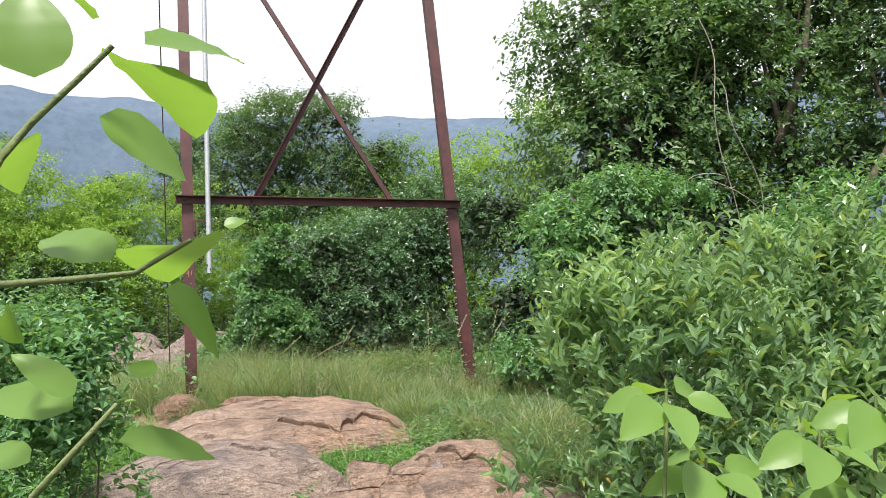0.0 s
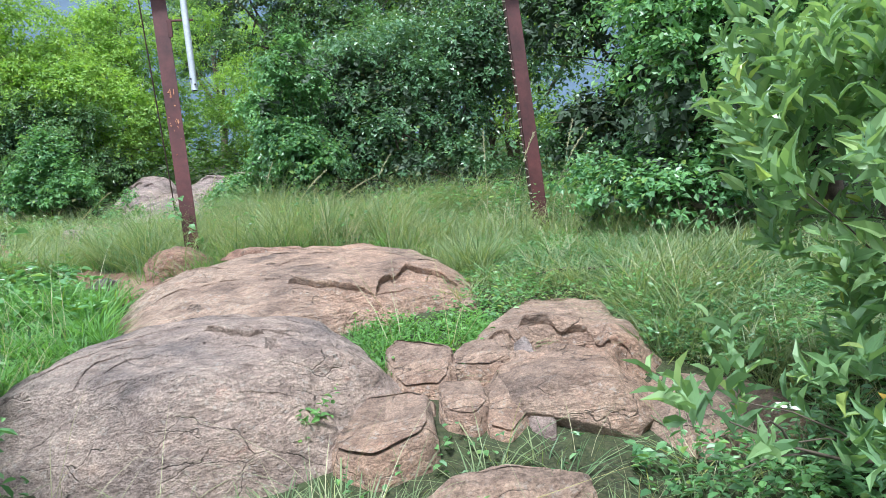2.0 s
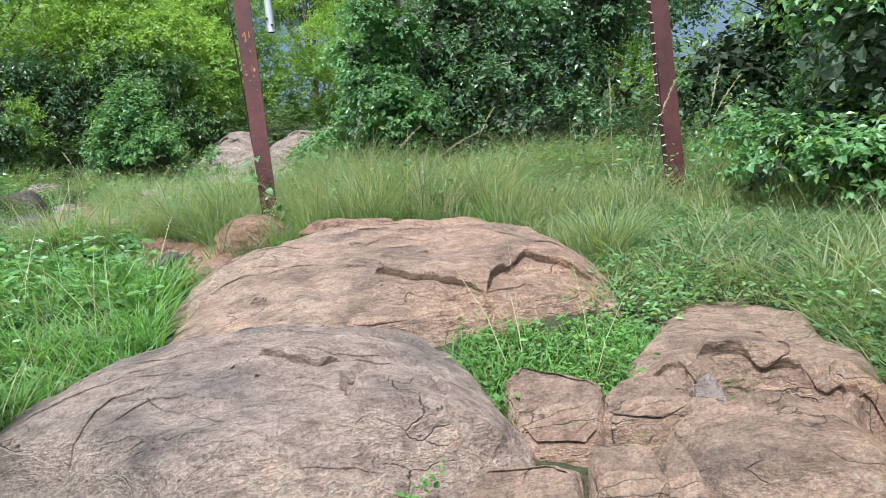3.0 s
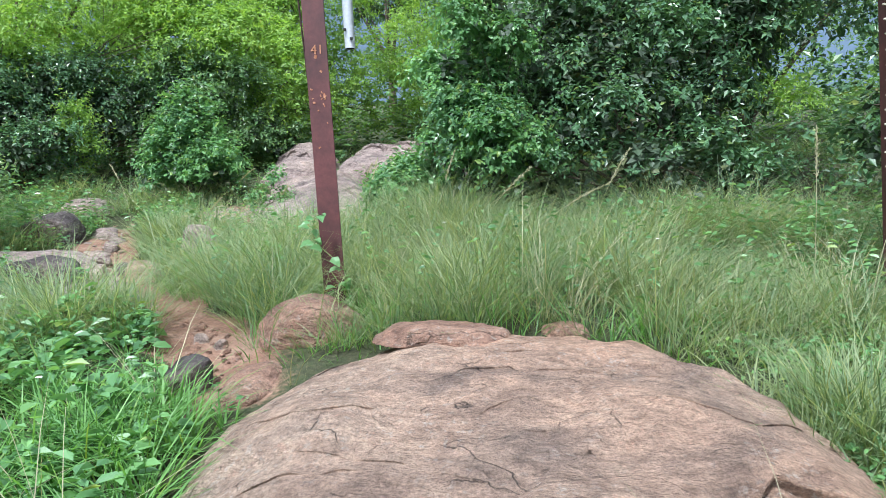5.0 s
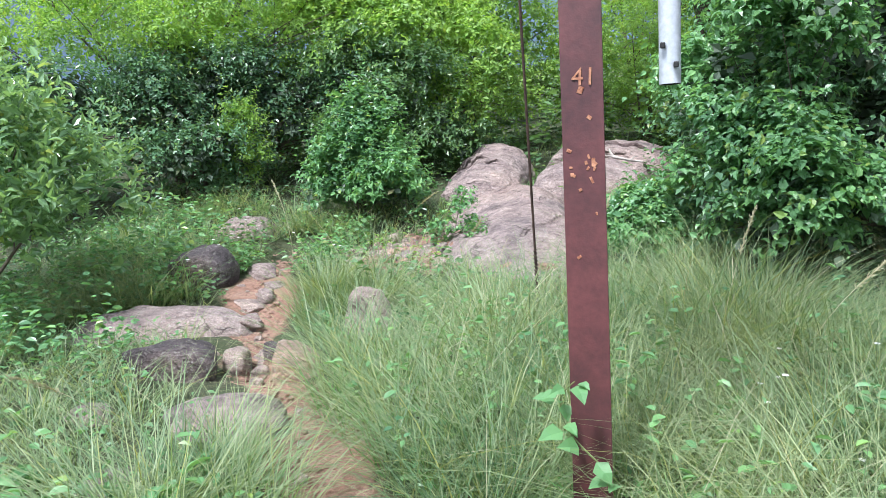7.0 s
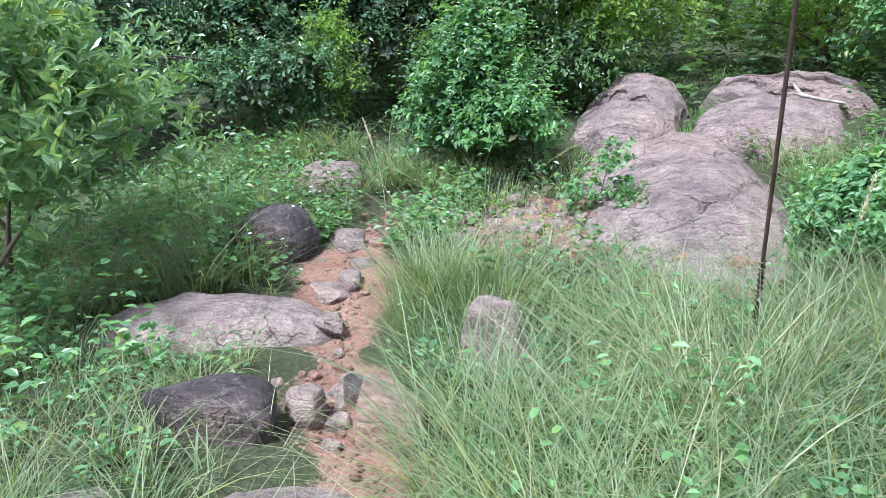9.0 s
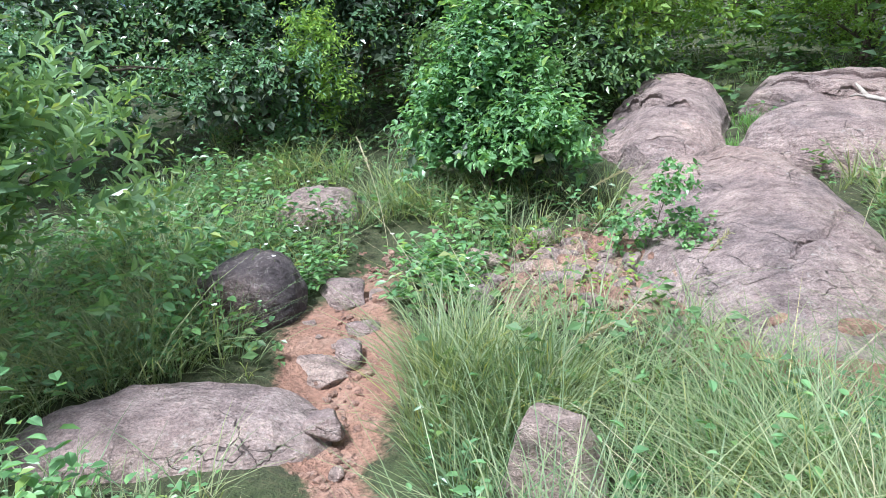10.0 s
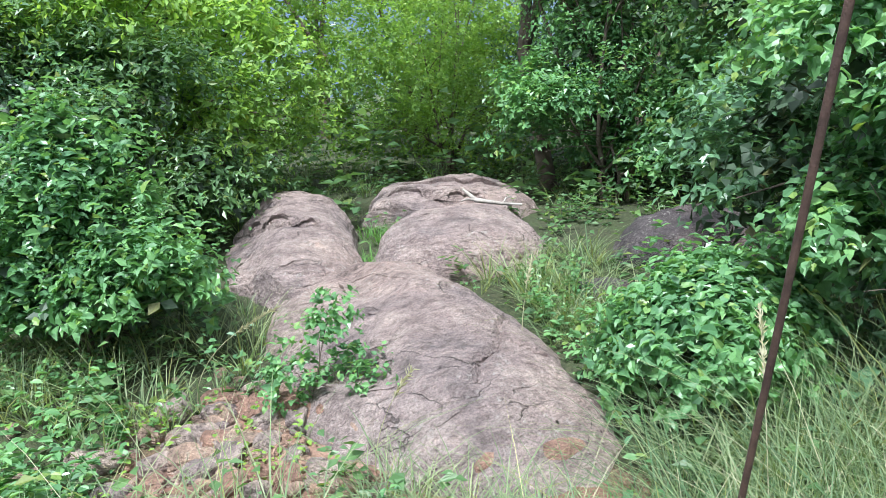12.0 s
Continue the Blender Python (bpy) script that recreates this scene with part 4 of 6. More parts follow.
rock("boulder", (-5.14, 12.85, 1.12), (0.5, 1.15, 0.5), "mauve granite boulder split by stepped cracks", M_GREY, 6, (11, 0), 8, 0.8, 5, 0.05,
     [([(-0.4, 0.33), (-0.24, 0.19), (0.02, -0.14), (0.2, -0.2)], 0.02, 0.05)], 137, UPPER, 1.4, 0.009,
     flakes=[([(-0.42, 0.34), (-0.24, 0.21), (0.02, -0.12), (0.2, -0.18)], 0.04675, 0.22), ([(-0.26, -0.7), (-0.12, -0.8), (0.12, -0.72)], 0.018, 0.16)],
     scatter=14, thin=0.005)
rock("boulder", (-4.05, 14.3, 1.22), (0.9, 1.0, 0.4), "mauve granite ledge with stepped cracks", M_GREY, 0, (3, 0), 7, 0.62, 6, 0.05,
     [([(-0.1, -0.6), (0.1, -0.76), (0.36, -0.7)], 0.03, 0.06)], 139, UPPER, 1.4, 0.012,
     flakes=[([(-0.4, -0.55), (-0.14, -0.58), (0.08, -0.74), (0.38, -0.68)], 0.051, 0.25), ([(-0.3, -0.1), (0.03, -0.1), (0.35, -0.34), (0.6, -0.3)], 0.051, 0.3)], scatter=10, thin=0.006)
rock("boulder", (-3.98, 12.72, 1.05), (0.68, 0.62, 0.5), "rounded grey granite boulder", M_GREY, 0, (4, 0), 6, 0.86, 4, 0.05, (), 149, UPPER, 1.4, 0.008, flakes=[([(-0.4, 0.1), (-0.19, 0.0), (0.15, -0.3)], 0.007, 0.1)], scatter=10, thin=0.005)
rock("boulder", (-2.45, 12.3, 1.0), (0.65, 0.55, 0.46), "dark stained granite boulder under shrubs", M_DARK, 10, (0, 6), 6, 0.8, 6, 0.06, (), 151, UPPER, 1.4, 0.012)
rock("boulder", (-3.25, 11.7, 1.0), (0.22, 0.22, 0.2), "small dark granite boulder beside the whaleback", M_DARK, 0, (0, 0), 5, 0.75, 7, 0.06, (), 157, UPPER, 1.4, 0.008)


# ---- the steel frame ----
def angle_iron(a, b, width, thick, face):
    """Arrays of an L section from a to b: one leg along the side, one along the depth."""
    a, b = np.asarray(a, float), np.asarray(b, float)
    ax = unit(b - a)
    sx = unit(np.cross(np.asarray(face, float), ax))
    sy = np.cross(ax, sx)
    prof = np.array([(-0.5, 0), (0.5, 0), (0.5, 1), (0.5 - thick / width, 1), (0.5 - thick / width, thick / width), (-0.5, thick / width)]) * width
    ring = prof[:, 0:1] * sx + prof[:, 1:2] * sy
    v = np.concatenate([a + ring, b + ring])
    n = len(prof)
    q = np.array([(i, (i + 1) % n, n + (i + 1) % n, n + i) for i in range(n)])
    caps = np.array([(0, 5, 4, 1), (1, 4, 3, 2), (6, 7, 10, 11), (7, 8, 9, 10)])
    return v, np.concatenate([q, caps])


def beam(name, a, b, width, parent, thick=0.01, face=(0, -1, 0), material=None, label=""):
    o = np.array(parent.location)
    v, f = angle_iron(np.asarray(a) - o, np.asarray(b) - o, width, thick, face)
    return part(name, mesh_from(name, v, [f], material or M_RUST), parent, label)


def leg_left(z):
    s = (z - 0.7) / 2.3
    return np.array([-3.062 - 0.105 * s, 7.16 + 0.14 * s, z])


def leg_right(z):
    s = (z - 0.8) / 2.2
    return np.array([0.02 - 0.165 * s, 7.42 + 0.04 * s, z])


def box_at(name, centre, size, material, parent, label="", turn=0.0):
    bm = bmesh.new()
    bmesh.ops.create_cube(bm, size=1.0, matrix=Matrix.Translation(Vector(centre) - parent.location) @ Matrix.Rotation(turn, 4, "Y") @ Matrix.Diagonal((*size, 1)))
    bmesh.ops.bevel(bm, geom=bm.edges[:], offset=min(size) * 0.15, segments=1, affect="EDGES")
    return part(name, bm_mesh(name, bm, material), parent, label)


frame_top = thing("steel_frame", (-1.6, 7.3, 0.7), "old maroon-painted steel tower frame standing in tall grass", "tower")
beam("leg", leg_left(8.2), leg_left(0.45), 0.122, frame_top, face=(0, 1, 0))
beam("leg", leg_right(8.2), leg_right(0.5), 0.122, frame_top, face=(0, 1, 0))
bl, br = leg_left(3.0) + np.array([-0.12, -0.02, 0]), leg_right(2.97) + np.array([0.1, -0.02, 0])
beam("crossbar", bl, br, 0.085, frame_top, 0.009)
ca, cb = bl + (br - bl) * 0.26, bl + (br - bl) * 0.74
beam("brace", ca + np.array([-0.02, 0.03, -0.04]), np.array([-0.46, 7.5, 7.0]), 0.06, frame_top, 0.007)
beam("brace", cb + np.array([0.06, 0.05, -0.04]), np.array([-3.25, 7.55, 7.0]), 0.06, frame_top, 0.007)
beam("crossbar", leg_left(7.0) + np.array([-0.1, -0.02, 0]), leg_right(7.0) + np.array([0.1, -0.02, 0]), 0.085, frame_top, 0.009)
for lg, zz in ((leg_left, 2.985), (leg_right, 2.96)):
    for dx, dz in ((-0.03, 0.02), (0.03, -0.02)):
        c = lg(zz) + np.array([dx, -0.03, dz])
        box_at("bolt", c, (0.024, 0.03, 0.024), M_RUST, frame_top, "", 0.5)
num = bpy.data.curves.new("number", "FONT")
num.body, num.size, num.extrude = "41", 0.072, 0.0006
num_ob = bpy.data.objects.new("number", num)
number = bpy.data.meshes.new_from_object(num_ob)
bpy.data.objects.remove(num_ob)
number.materials.clear()
number.materials.append(M_FRESH)
nb = part("painted_number", number, frame_top, "faded orange painted number 41")
nb.matrix_basis = Matrix.Translation(Vector(leg_left(2.155) + np.array([-0.03, -0.003, 0])) - frame_top.location) @ pose(0, 0, 0, 86.5, 0, 0)
rust_rng = np.random.default_rng(77)
for k in range(16):
    z0 = 1.92 + rust_rng.normal() * (0.03 if k < 9 else 0.35)
    c = leg_left(z0) + np.array([rust_rng.uniform(-0.045, 0.05), -0.001, 0])
    box_at("rust_mark", c, (rust_rng.uniform(0.005, 0.016), 0.003, rust_rng.uniform(0.006, 0.022)), M_FRESH, frame_top, "scraped orange rust patch", rust_rng.uniform(-0.7, 0.7))
pipe = thing("pipe", (-2.87, 6.98, 2.14), "galvanised pipe hanging along the frame leg", "pipe")
pa, pb = np.array([-2.87, 6.98, 2.14]), np.array([-3.08, 7.32, 7.6])
v, f = tube(np.linspace(pa, pb, 5) - pa, np.full(5, 0.026), 14)
vi, fi = tube(np.linspace(pa, pa + (pb - pa) * 0.05, 2) - pa, np.full(2, 0.021), 14)
part("tube", mesh_from("tube", v, [f], M_GALV, True), pipe)
part("bore", mesh_from("bore", vi, [fi[:, ::-1]], M_BLACK, True), pipe, "inside of the pipe, coloured black as shade")
# Bolt holes are black boxes on the tube; their shade is only colour.
for dx, dz in ((-0.018, 0.09), (0.014, 0.045)):
    box_at("bolt_hole_shade", pa + np.array([dx, -0.0255, dz]), (0.012, 0.012, 0.014), M_BLACK, pipe)
box_at("bracket", leg_left(2.76) + np.array([0.16, -0.03, 0]), (0.22, 0.02, 0.016), M_RUST, frame_top)
box_at("bracket", leg_left(2.7) + np.array([0.075, -0.03, 0]), (0.035, 0.02, 0.15), M_RUST, frame_top)

cable = thing("cable", (-0.08, 7.36, 0.6), "thin cable with pale clips along a frame leg", "cable")
ca0 = np.array(cable.location)
zz = np.linspace(0.7, 7.5, 60)
pts = np.array([leg_right(z) + np.array([-0.075 + 0.008 * math.sin(z * 7), -0.02, 0]) for z in zz])
v, f = tube(pts - ca0, np.full(60, 0.006), 5)
part("wire", mesh_from("wire", v, [f], M_CABLE, True), cable)
for z in np.arange(0.95, 3.0, 0.075):
    c = leg_right(z) + np.array([-0.088 + 0.008 * math.sin(z * 7), -0.025, 0])
    box_at("clip", c, (0.03, 0.012, 0.009), M_CLIP, cable, "", RNG.uniform(-0.6, 0.6))

stay = thing("stay_rod", (-3.73, 9.3, 0.8), "thin rusty stay rod leaning from the ground to the frame", "stay rod")
so = np.array(stay.location)
sa, sb = np.array([-3.735, 9.34, 0.72]), np.array([-3.62, 7.5, 6.9])
v, f = tube(np.linspace(sa, sb, 12) - so, np.full(12, 0.0075), 8)
part("rod", mesh_from("rod", v, [f], M_CABLE, True), stay)
u = np.linspace(0, 1, 160)[:, None]
wrap = sa + (sb - sa) * (0.015 + 0.075 * u) + 0.011 * np.concatenate([np.cos(u * 120), np.sin(u * 120), 0 * u], 1)
v, f = tube(wrap - so, np.full(160, 0.004), 4)
part("wire_wrap", mesh_from("wire_wrap", v, [f], M_CABLE, True), stay)


# ---- shrubs and trees ----
def gz(x, y):
    return float(ground_z(np.array([x]), np.array([y]))[0])


shrub("shrub", (0.35, 3.0, gz(0.35, 3.0)), [(0, 0, 0.85, 0.7, 0.55, 0.55), (-0.5, -0.12, 1.02, 0.36, 0.36, 0.4), (-1.05, -0.36, 0.42, 0.12, 0.12, 0.12), (0.9, 0.3, 0.95, 0.7, 0.6, 0.65), (0.3, -0.5, 0.55, 0.6, 0.4, 0.5), (1.5, 0.1, 1.05, 0.6, 0.6, 0.65), (-0.35, 0.05, 1.25, 0.36, 0.38, 0.3), (0.8, -0.7, 0.6, 0.6, 0.4, 0.5), (1.4, -0.5, 0.75, 0.6, 0.5, 0.6), (0.4, 0.2, 1.35, 0.5, 0.4, 0.28), (0.15, -0.3, 0.32, 0.45, 0.38, 0.32), (0.75, -0.45, 0.3, 0.5, 0.4, 0.3), (-0.15, -0.45, 0.4, 0.4, 0.3, 0.35), (0.4, -0.85, 0.4, 0.5, 0.3, 0.35), (-0.5, -0.25, 0.4, 0.25, 0.25, 0.28)],
      "dense glossy-leaved green shrub", "shrub", L_PRIVET, 1700, 9, 0.17, 0.11, 0.36, "ovate", 0.02, 0.5, 1, 5, 0.016, 0, 1.2, "", 0.14, 0, 1.1, 1.3)
shrub("shrub", (1.3, 6.6, gz(1.3, 6.6)), [(0, 0, 0.9, 1.1, 0.9, 0.9), (0.3, 0.3, 1.9, 1.1, 0.9, 0.8), (1.4, -0.2, 1.2, 1.1, 0.9, 1.1), (-0.4, 0.2, 0.4, 0.9, 0.7, 0.5)],
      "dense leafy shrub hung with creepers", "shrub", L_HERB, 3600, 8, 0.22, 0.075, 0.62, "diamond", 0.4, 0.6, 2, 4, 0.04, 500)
shrub("tree", (3.6, 8.2, gz(3.6, 8.2)), [(-1.0, 0, 3.0, 1.6, 1.3, 1.4), (0.6, 0.2, 3.4, 1.8, 1.4, 1.6), (-1.6, 0.2, 4.6, 0.9, 0.9, 0.8), (0.2, 0, 5.0, 1.5, 1.3, 1.0), (1.8, 0, 4.9, 1.5, 1.3, 1.4), (-0.3, -0.2, 1.6, 1.7, 1.2, 1.2), (2.0, -0.3, 2.2, 1.5, 1.2, 1.4), (-0.4, 0.3, 6.2, 1.2, 1.0, 0.9), (1.4, 0, 6.6, 1.8, 1.3, 1.1), (-0.6, -0.2, 4.0, 1.3, 1.1, 1.1), (3.2, -0.5, 4.0, 1.6, 1.3, 2.2), (3.0, -0.5, 6.4, 1.5, 1.3, 1.4)],
      "tall dark green tree with a dense crown", "tree", L_TREE, 10000, 9, 0.35, 0.11, 0.55, "diamond", 0.3, 0.6, 3, 3, 0.11, 1200, clumps=0)
shrub("shrub", (-1.1, 10.6, gz(-1.1, 10.6)), [(0, 0, 0.9, 1.3, 1.0, 0.9), (-1.2, 0.2, 0.8, 1.0, 0.9, 0.9), (0.9, 0.1, 1.4, 1.0, 0.9, 1.1), (-0.3, 0.3, 1.6, 1.2, 0.9, 0.8), (1.4, 0.3, 2.2, 1.0, 0.9, 0.9), (-0.9, -0.7, 0.35, 0.8, 0.5, 0.45), (0.4, -0.8, 0.35, 0.9, 0.5, 0.5)],
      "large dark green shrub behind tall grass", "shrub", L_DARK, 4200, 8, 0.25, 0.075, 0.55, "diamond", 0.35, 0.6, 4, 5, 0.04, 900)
shrub("tree", (-2.6, 14.6, gz(-2.6, 14.6)), [(-0.3, 0, 4.2, 1.3, 1.1, 1.1), (0.9, 0.2, 4.6, 1.1, 1.1, 1.0), (-0.9, 0, 3.2, 1.1, 1.0, 1.0), (0.4, -0.1, 3.1, 1.3, 1.0, 0.9), (1.9, 0.2, 3.7, 1.1, 1.0, 1.0)],
      "round-crowned dark tree behind the frame", "tree", L_TREE, 3800, 10, 0.3, 0.075, 0.5, "diamond", 0.5, 0.55, 5, 2, 0.09, 700)
shrub("tree", (1.4, 15.5, gz(1.4, 15.5)), [(0, 0, 2.6, 1.8, 1.2, 1.5), (-1.6, 0.2, 2.0, 1.4, 1.0, 1.4), (1.6, 0, 3.0, 1.5, 1.2, 1.5), (-0.5, 0, 1.2, 1.8, 1.0, 1.1), (2.0, 0, 4.7, 1.1, 1.0, 1.0), (-1.0, 0.1, 3.7, 1.2, 1.0, 0.9), (0.5, 0.2, 4.0, 1.1, 1.0, 0.9), (3.0, 0.2, 3.9, 1.2, 1.0, 1.3)],
      "yellow-green tree behind the shrubs", "tree", L_LIME, 4200, 9, 0.35, 0.09, 0.5, "diamond", 0.4, 0.55, 6, 3, 0.07, 0)
shrub("tree", (-6.4, 15.6, gz(-6.4, 15.6)), [(0, 0, 2.0, 1.3, 1.0, 1.3), (1.0, 0.2, 1.2, 1.2, 1.0, 1.0), (-1.0, 0.1, 1.4, 1.2, 1.0, 1.2), (0.3, 0.0, 3.0, 0.9, 0.9, 0.7), (0.9, -0.3, 2.2, 1.0, 0.8, 0.9)],
      "spreading yellow-green tree above the boulders", "tree", L_LIME, 4000, 9, 0.3, 0.075, 0.5, "diamond", 0.4, 0.55, 7, 4, 0.05, 0)
shrub("tree", (-3.9, 18.2, gz(-3.9, 18.2)), [(0, 0, 1.4, 1.2, 1.0, 1.3), (0.9, 0, 0.8, 1.1, 1.0, 1.0), (0.4, 0.2, 2.6, 1.1, 1.0, 1.0), (-0.7, 0.3, 3.2, 1.2, 1.0, 1.0), (1.2, 0.2, 2.3, 1.1, 1.0, 1.1)],
      "lime-green tree with fine hanging leaves", "tree", L_LIME, 3400, 9, 0.35, 0.08, 0.5, "diamond", 0.6, 0.55, 8, 3, 0.06, 0)
shrub("tree", (-1.2, 16.6, gz(-1.2, 16.6)), [(0, 0, 2.0, 1.5, 1.0, 1.5), (1.4, -0.2, 2.4, 1.4, 1.1, 1.4), (0.4, 0, 3.6, 1.6, 1.1, 1.1), (-0.8, 0.2, 1.0, 1.0, 0.9, 0.9)],
      "dark tree behind the upper boulders", "tree", L_DARK, 3200, 9, 0.3, 0.08, 0.55, "diamond", 0.4, 0.55, 9, 3, 0.08, 700)
shrub("shrub", (-2.5, 14.0, gz(-2.5, 14.0)), [(0, 0, 0.5, 0.8, 0.6, 0.55), (0.8, 0, 0.6, 0.8, 0.6, 0.6), (-0.4, 0.1, 0.9, 0.5, 0.5, 0.4), (0.5, 0.2, 1.1, 0.6, 0.5, 0.4), (1.4, -0.1, 0.8, 0.7, 0.6, 0.7)],
      "leafy green shrub growing beside the dark boulder", "shrub", L_HERB, 1900, 8, 0.22, 0.08, 0.6, "diamond", 0.35, 0.5, 10, 4, 0.025, 0, 0.9, "", 0.14)
shrub("shrub", (-6.0, 11.45, gz(-6.0, 11.45)), [(0, 0, 0.3, 0.44, 0.38, 0.3), (-0.05, 0, 0.65, 0.33, 0.3, 0.35), (0.02, 0, 0.98, 0.17, 0.17, 0.28), (0.3, -0.1, 0.3, 0.36, 0.3, 0.28), (-0.32, 0, 0.36, 0.32, 0.3, 0.3), (-0.22, 0, 1.05, 0.07, 0.07, 0.24), (0.22, 0.05, 0.95, 0.07, 0.07, 0.26), (0.38, 0, 0.7, 0.07, 0.07, 0.2)],
      "bright green bush beside the trail", "shrub", L_HERB, 1400, 9, 0.2, 0.075, 0.6, "ovate", 0.25, 0.45, 11, 5, 0.014, 60, 1.0, "", 0.3)
shrub("shrub", (-7.35, 8.35, gz(-7.35, 8.35)), [(0, 0, 0.85, 0.65, 0.65, 0.6), (0.3, 0.2, 1.1, 0.5, 0.5, 0.42), (-0.6, 0.3, 1.1, 0.7, 0.7, 0.7), (0.2, 0.7, 0.75, 0.5, 0.5, 0.55)],
      "large glossy-leaved shrub beside the trail", "shrub", L_PRIVET, 950, 8, 0.22, 0.11, 0.4, "ovate", 0.1, 0.5, 12, 4, 0.02, 0, 1.0, "", 0.14, 0, 1.0, 1.3)
shrub("shrub", (-8.9, 12.2, gz(-8.9, 12.2)), [(0, 0, 0.9, 1.2, 1.0, 0.9), (-0.8, -1.2, 0.9, 1.1, 1.1, 0.8), (0.5, 0.4, 1.3, 1.2, 0.9, 0.5), (1.2, 0.6, 0.9, 0.9, 0.8, 0.8), (1.7, 1.2, 1.1, 0.9, 0.8, 0.9), (0.6, -0.5, 0.45, 1.0, 0.6, 0.45), (-0.3, -1.7, 0.5, 0.9, 0.6, 0.5)],
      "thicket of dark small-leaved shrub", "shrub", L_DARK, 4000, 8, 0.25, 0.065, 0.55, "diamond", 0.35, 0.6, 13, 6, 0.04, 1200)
shrub("tree", (-9.1, 12.5, gz(-9.1, 12.5)), [(0.4, 0.2, 2.2, 1.2, 1.0, 0.7), (-0.9, -1.2, 2.3, 1.1, 1.1, 0.8), (1.6, 1.0, 2.3, 1.0, 0.9, 0.8), (0.4, -0.5, 1.75, 1.0, 0.6, 0.4), (-0.9, -1.8, 1.7, 0.8, 0.6, 0.45), (0.3, 0.2, 3.2, 1.2, 1.0, 0.6), (1.5, 0.8, 3.4, 1.0, 0.9, 0.6), (1.9, 0.4, 1.8, 0.6, 0.5, 0.4)],
      "yellow-green canopy spreading over the dark thicket", "tree", L_LIME, 3600, 9, 0.3, 0.075, 0.5, "diamond", 0.45, 0.5, 33, 4, 0.035)
shrub("shrub", (-7.75, 11.9, gz(-7.75, 11.9)), [(0, 0, 0.5, 0.3, 0.3, 0.4), (0.05, 0, 0.85, 0.22, 0.22, 0.3)], "small lime-green sapling before the thicket", "shrub", L_LIME, 260, 8, 0.2, 0.06, 0.45, "oval", 0.2, 0.4, 14, 2, 0.012)
shrub("shrub", (-9.2, 15.0, gz(-9.2, 15.0)), [(0, 0, 1.6, 1.6, 1.2, 1.6), (1.7, 0.2, 1.6, 1.4, 1.2, 1.5), (0.5, 0.3, 3.2, 1.6, 1.2, 1.0), (-1.6, -0.5, 2.0, 1.5, 1.3, 1.6)],
      "broad tangled yellow-green thicket beyond the trail", "shrub", L_LIME, 3400, 8, 0.3, 0.085, 0.55, "diamond", 0.4, 0.5, 15, 4, 0.06, 150)
shrub("shrub", (-2.65, 10.05, gz(-2.65, 10.05)), [(0, 0, 0.6, 0.45, 0.5, 0.6), (0.12, 0.1, 1.2, 0.5, 0.5, 0.55), (0.25, 0.0, 1.8, 0.46, 0.45, 0.45), (0.4, -0.3, 0.7, 0.45, 0.4, 0.6)],
      "tall leafy shrub with heart-shaped leaves", "shrub", L_HERB, 1900, 8, 0.2, 0.068, 0.72, "ovate", 0.4, 0.45, 16, 3, 0.016, 80, 0.7, clumps=8)
shrub("shrub", (-3.3, 10.5, gz(-3.3, 10.5)), [(0, 0, 0.24, 0.4, 0.38, 0.25), (0.22, 0.05, 0.24, 0.34, 0.32, 0.25), (-0.05, -0.1, 0.3, 0.28, 0.28, 0.18)],
      "low bright green bush beside the whaleback", "shrub", L_HERB, 1100, 8, 0.13, 0.07, 0.62, "ovate", 0.2, 0.5, 17, 4, 0.01, 60, 0.8, clumps=0)
shrub("shrub", (-3.35, 3.1, gz(-3.35, 3.1)), [(-0.1, 0, 0.45, 0.4, 0.5, 0.45), (0.0, 0.6, 0.5, 0.35, 0.4, 0.45), (-0.5, 0.3, 0.6, 0.5, 0.6, 0.5), (-0.3, -0.6, 0.6, 0.4, 0.4, 0.45), (-0.2, 0.4, 1.05, 0.38, 0.4, 0.36), (-0.65, 0.6, 1.2, 0.4, 0.4, 0.36)],
      "loose small-leaved bush at the trail edge", "shrub", L_HERB, 1700, 8, 0.2, 0.055, 0.55, "oval", 0.25, 0.45, 18, 5, 0.01, 80, 0.8)
shrub("shrub", (-2.75, 2.25, gz(-2.75, 2.25)), [(0, 0, 0.3, 0.2, 0.22, 0.3), (-0.15, 0.1, 0.6, 0.2, 0.2, 0.25), (0.0, -0.3, 0.25, 0.2, 0.2, 0.25)],
      "thin weedy plant with pale small leaves", "shrub", L_HERB, 330, 8, 0.14, 0.035, 0.5, "oval", 0.2, 0.35, 26, 3, 0.006, 0, 1.0)
shrub("sapling", (-1.8, 3.58, gz(-1.8, 3.58)), [(0, 0, 0.08, 0.05, 0.05, 0.05), (0.02, -0.02, 0.14, 0.04, 0.04, 0.04)],
      "small fresh green seedling beside the large block", "plant", L_FRESH, 26, 6, 0.05, 0.035, 0.6, "ovate", 0.2, 0.3, 38, 2, 0.003, 0, 0.8, "", 0.1, 0)
shrub("sapling", (-4.75, 10.75, gz(-4.75, 10.75)), [(0, 0, 0.2, 0.14, 0.14, 0.14), (0.03, 0, 0.38, 0.08, 0.08, 0.12), (-0.16, -0.05, 0.13, 0.12, 0.1, 0.1), (0.14, -0.1, 0.12, 0.12, 0.1, 0.1)],
      "small herb with lobed leaves growing by the whaleback", "plant", L_HERB, 130, 7, 0.1, 0.04, 0.85, "ovate", 0.3, 0.3, 27, 2, 0.005, 0, 0.9)
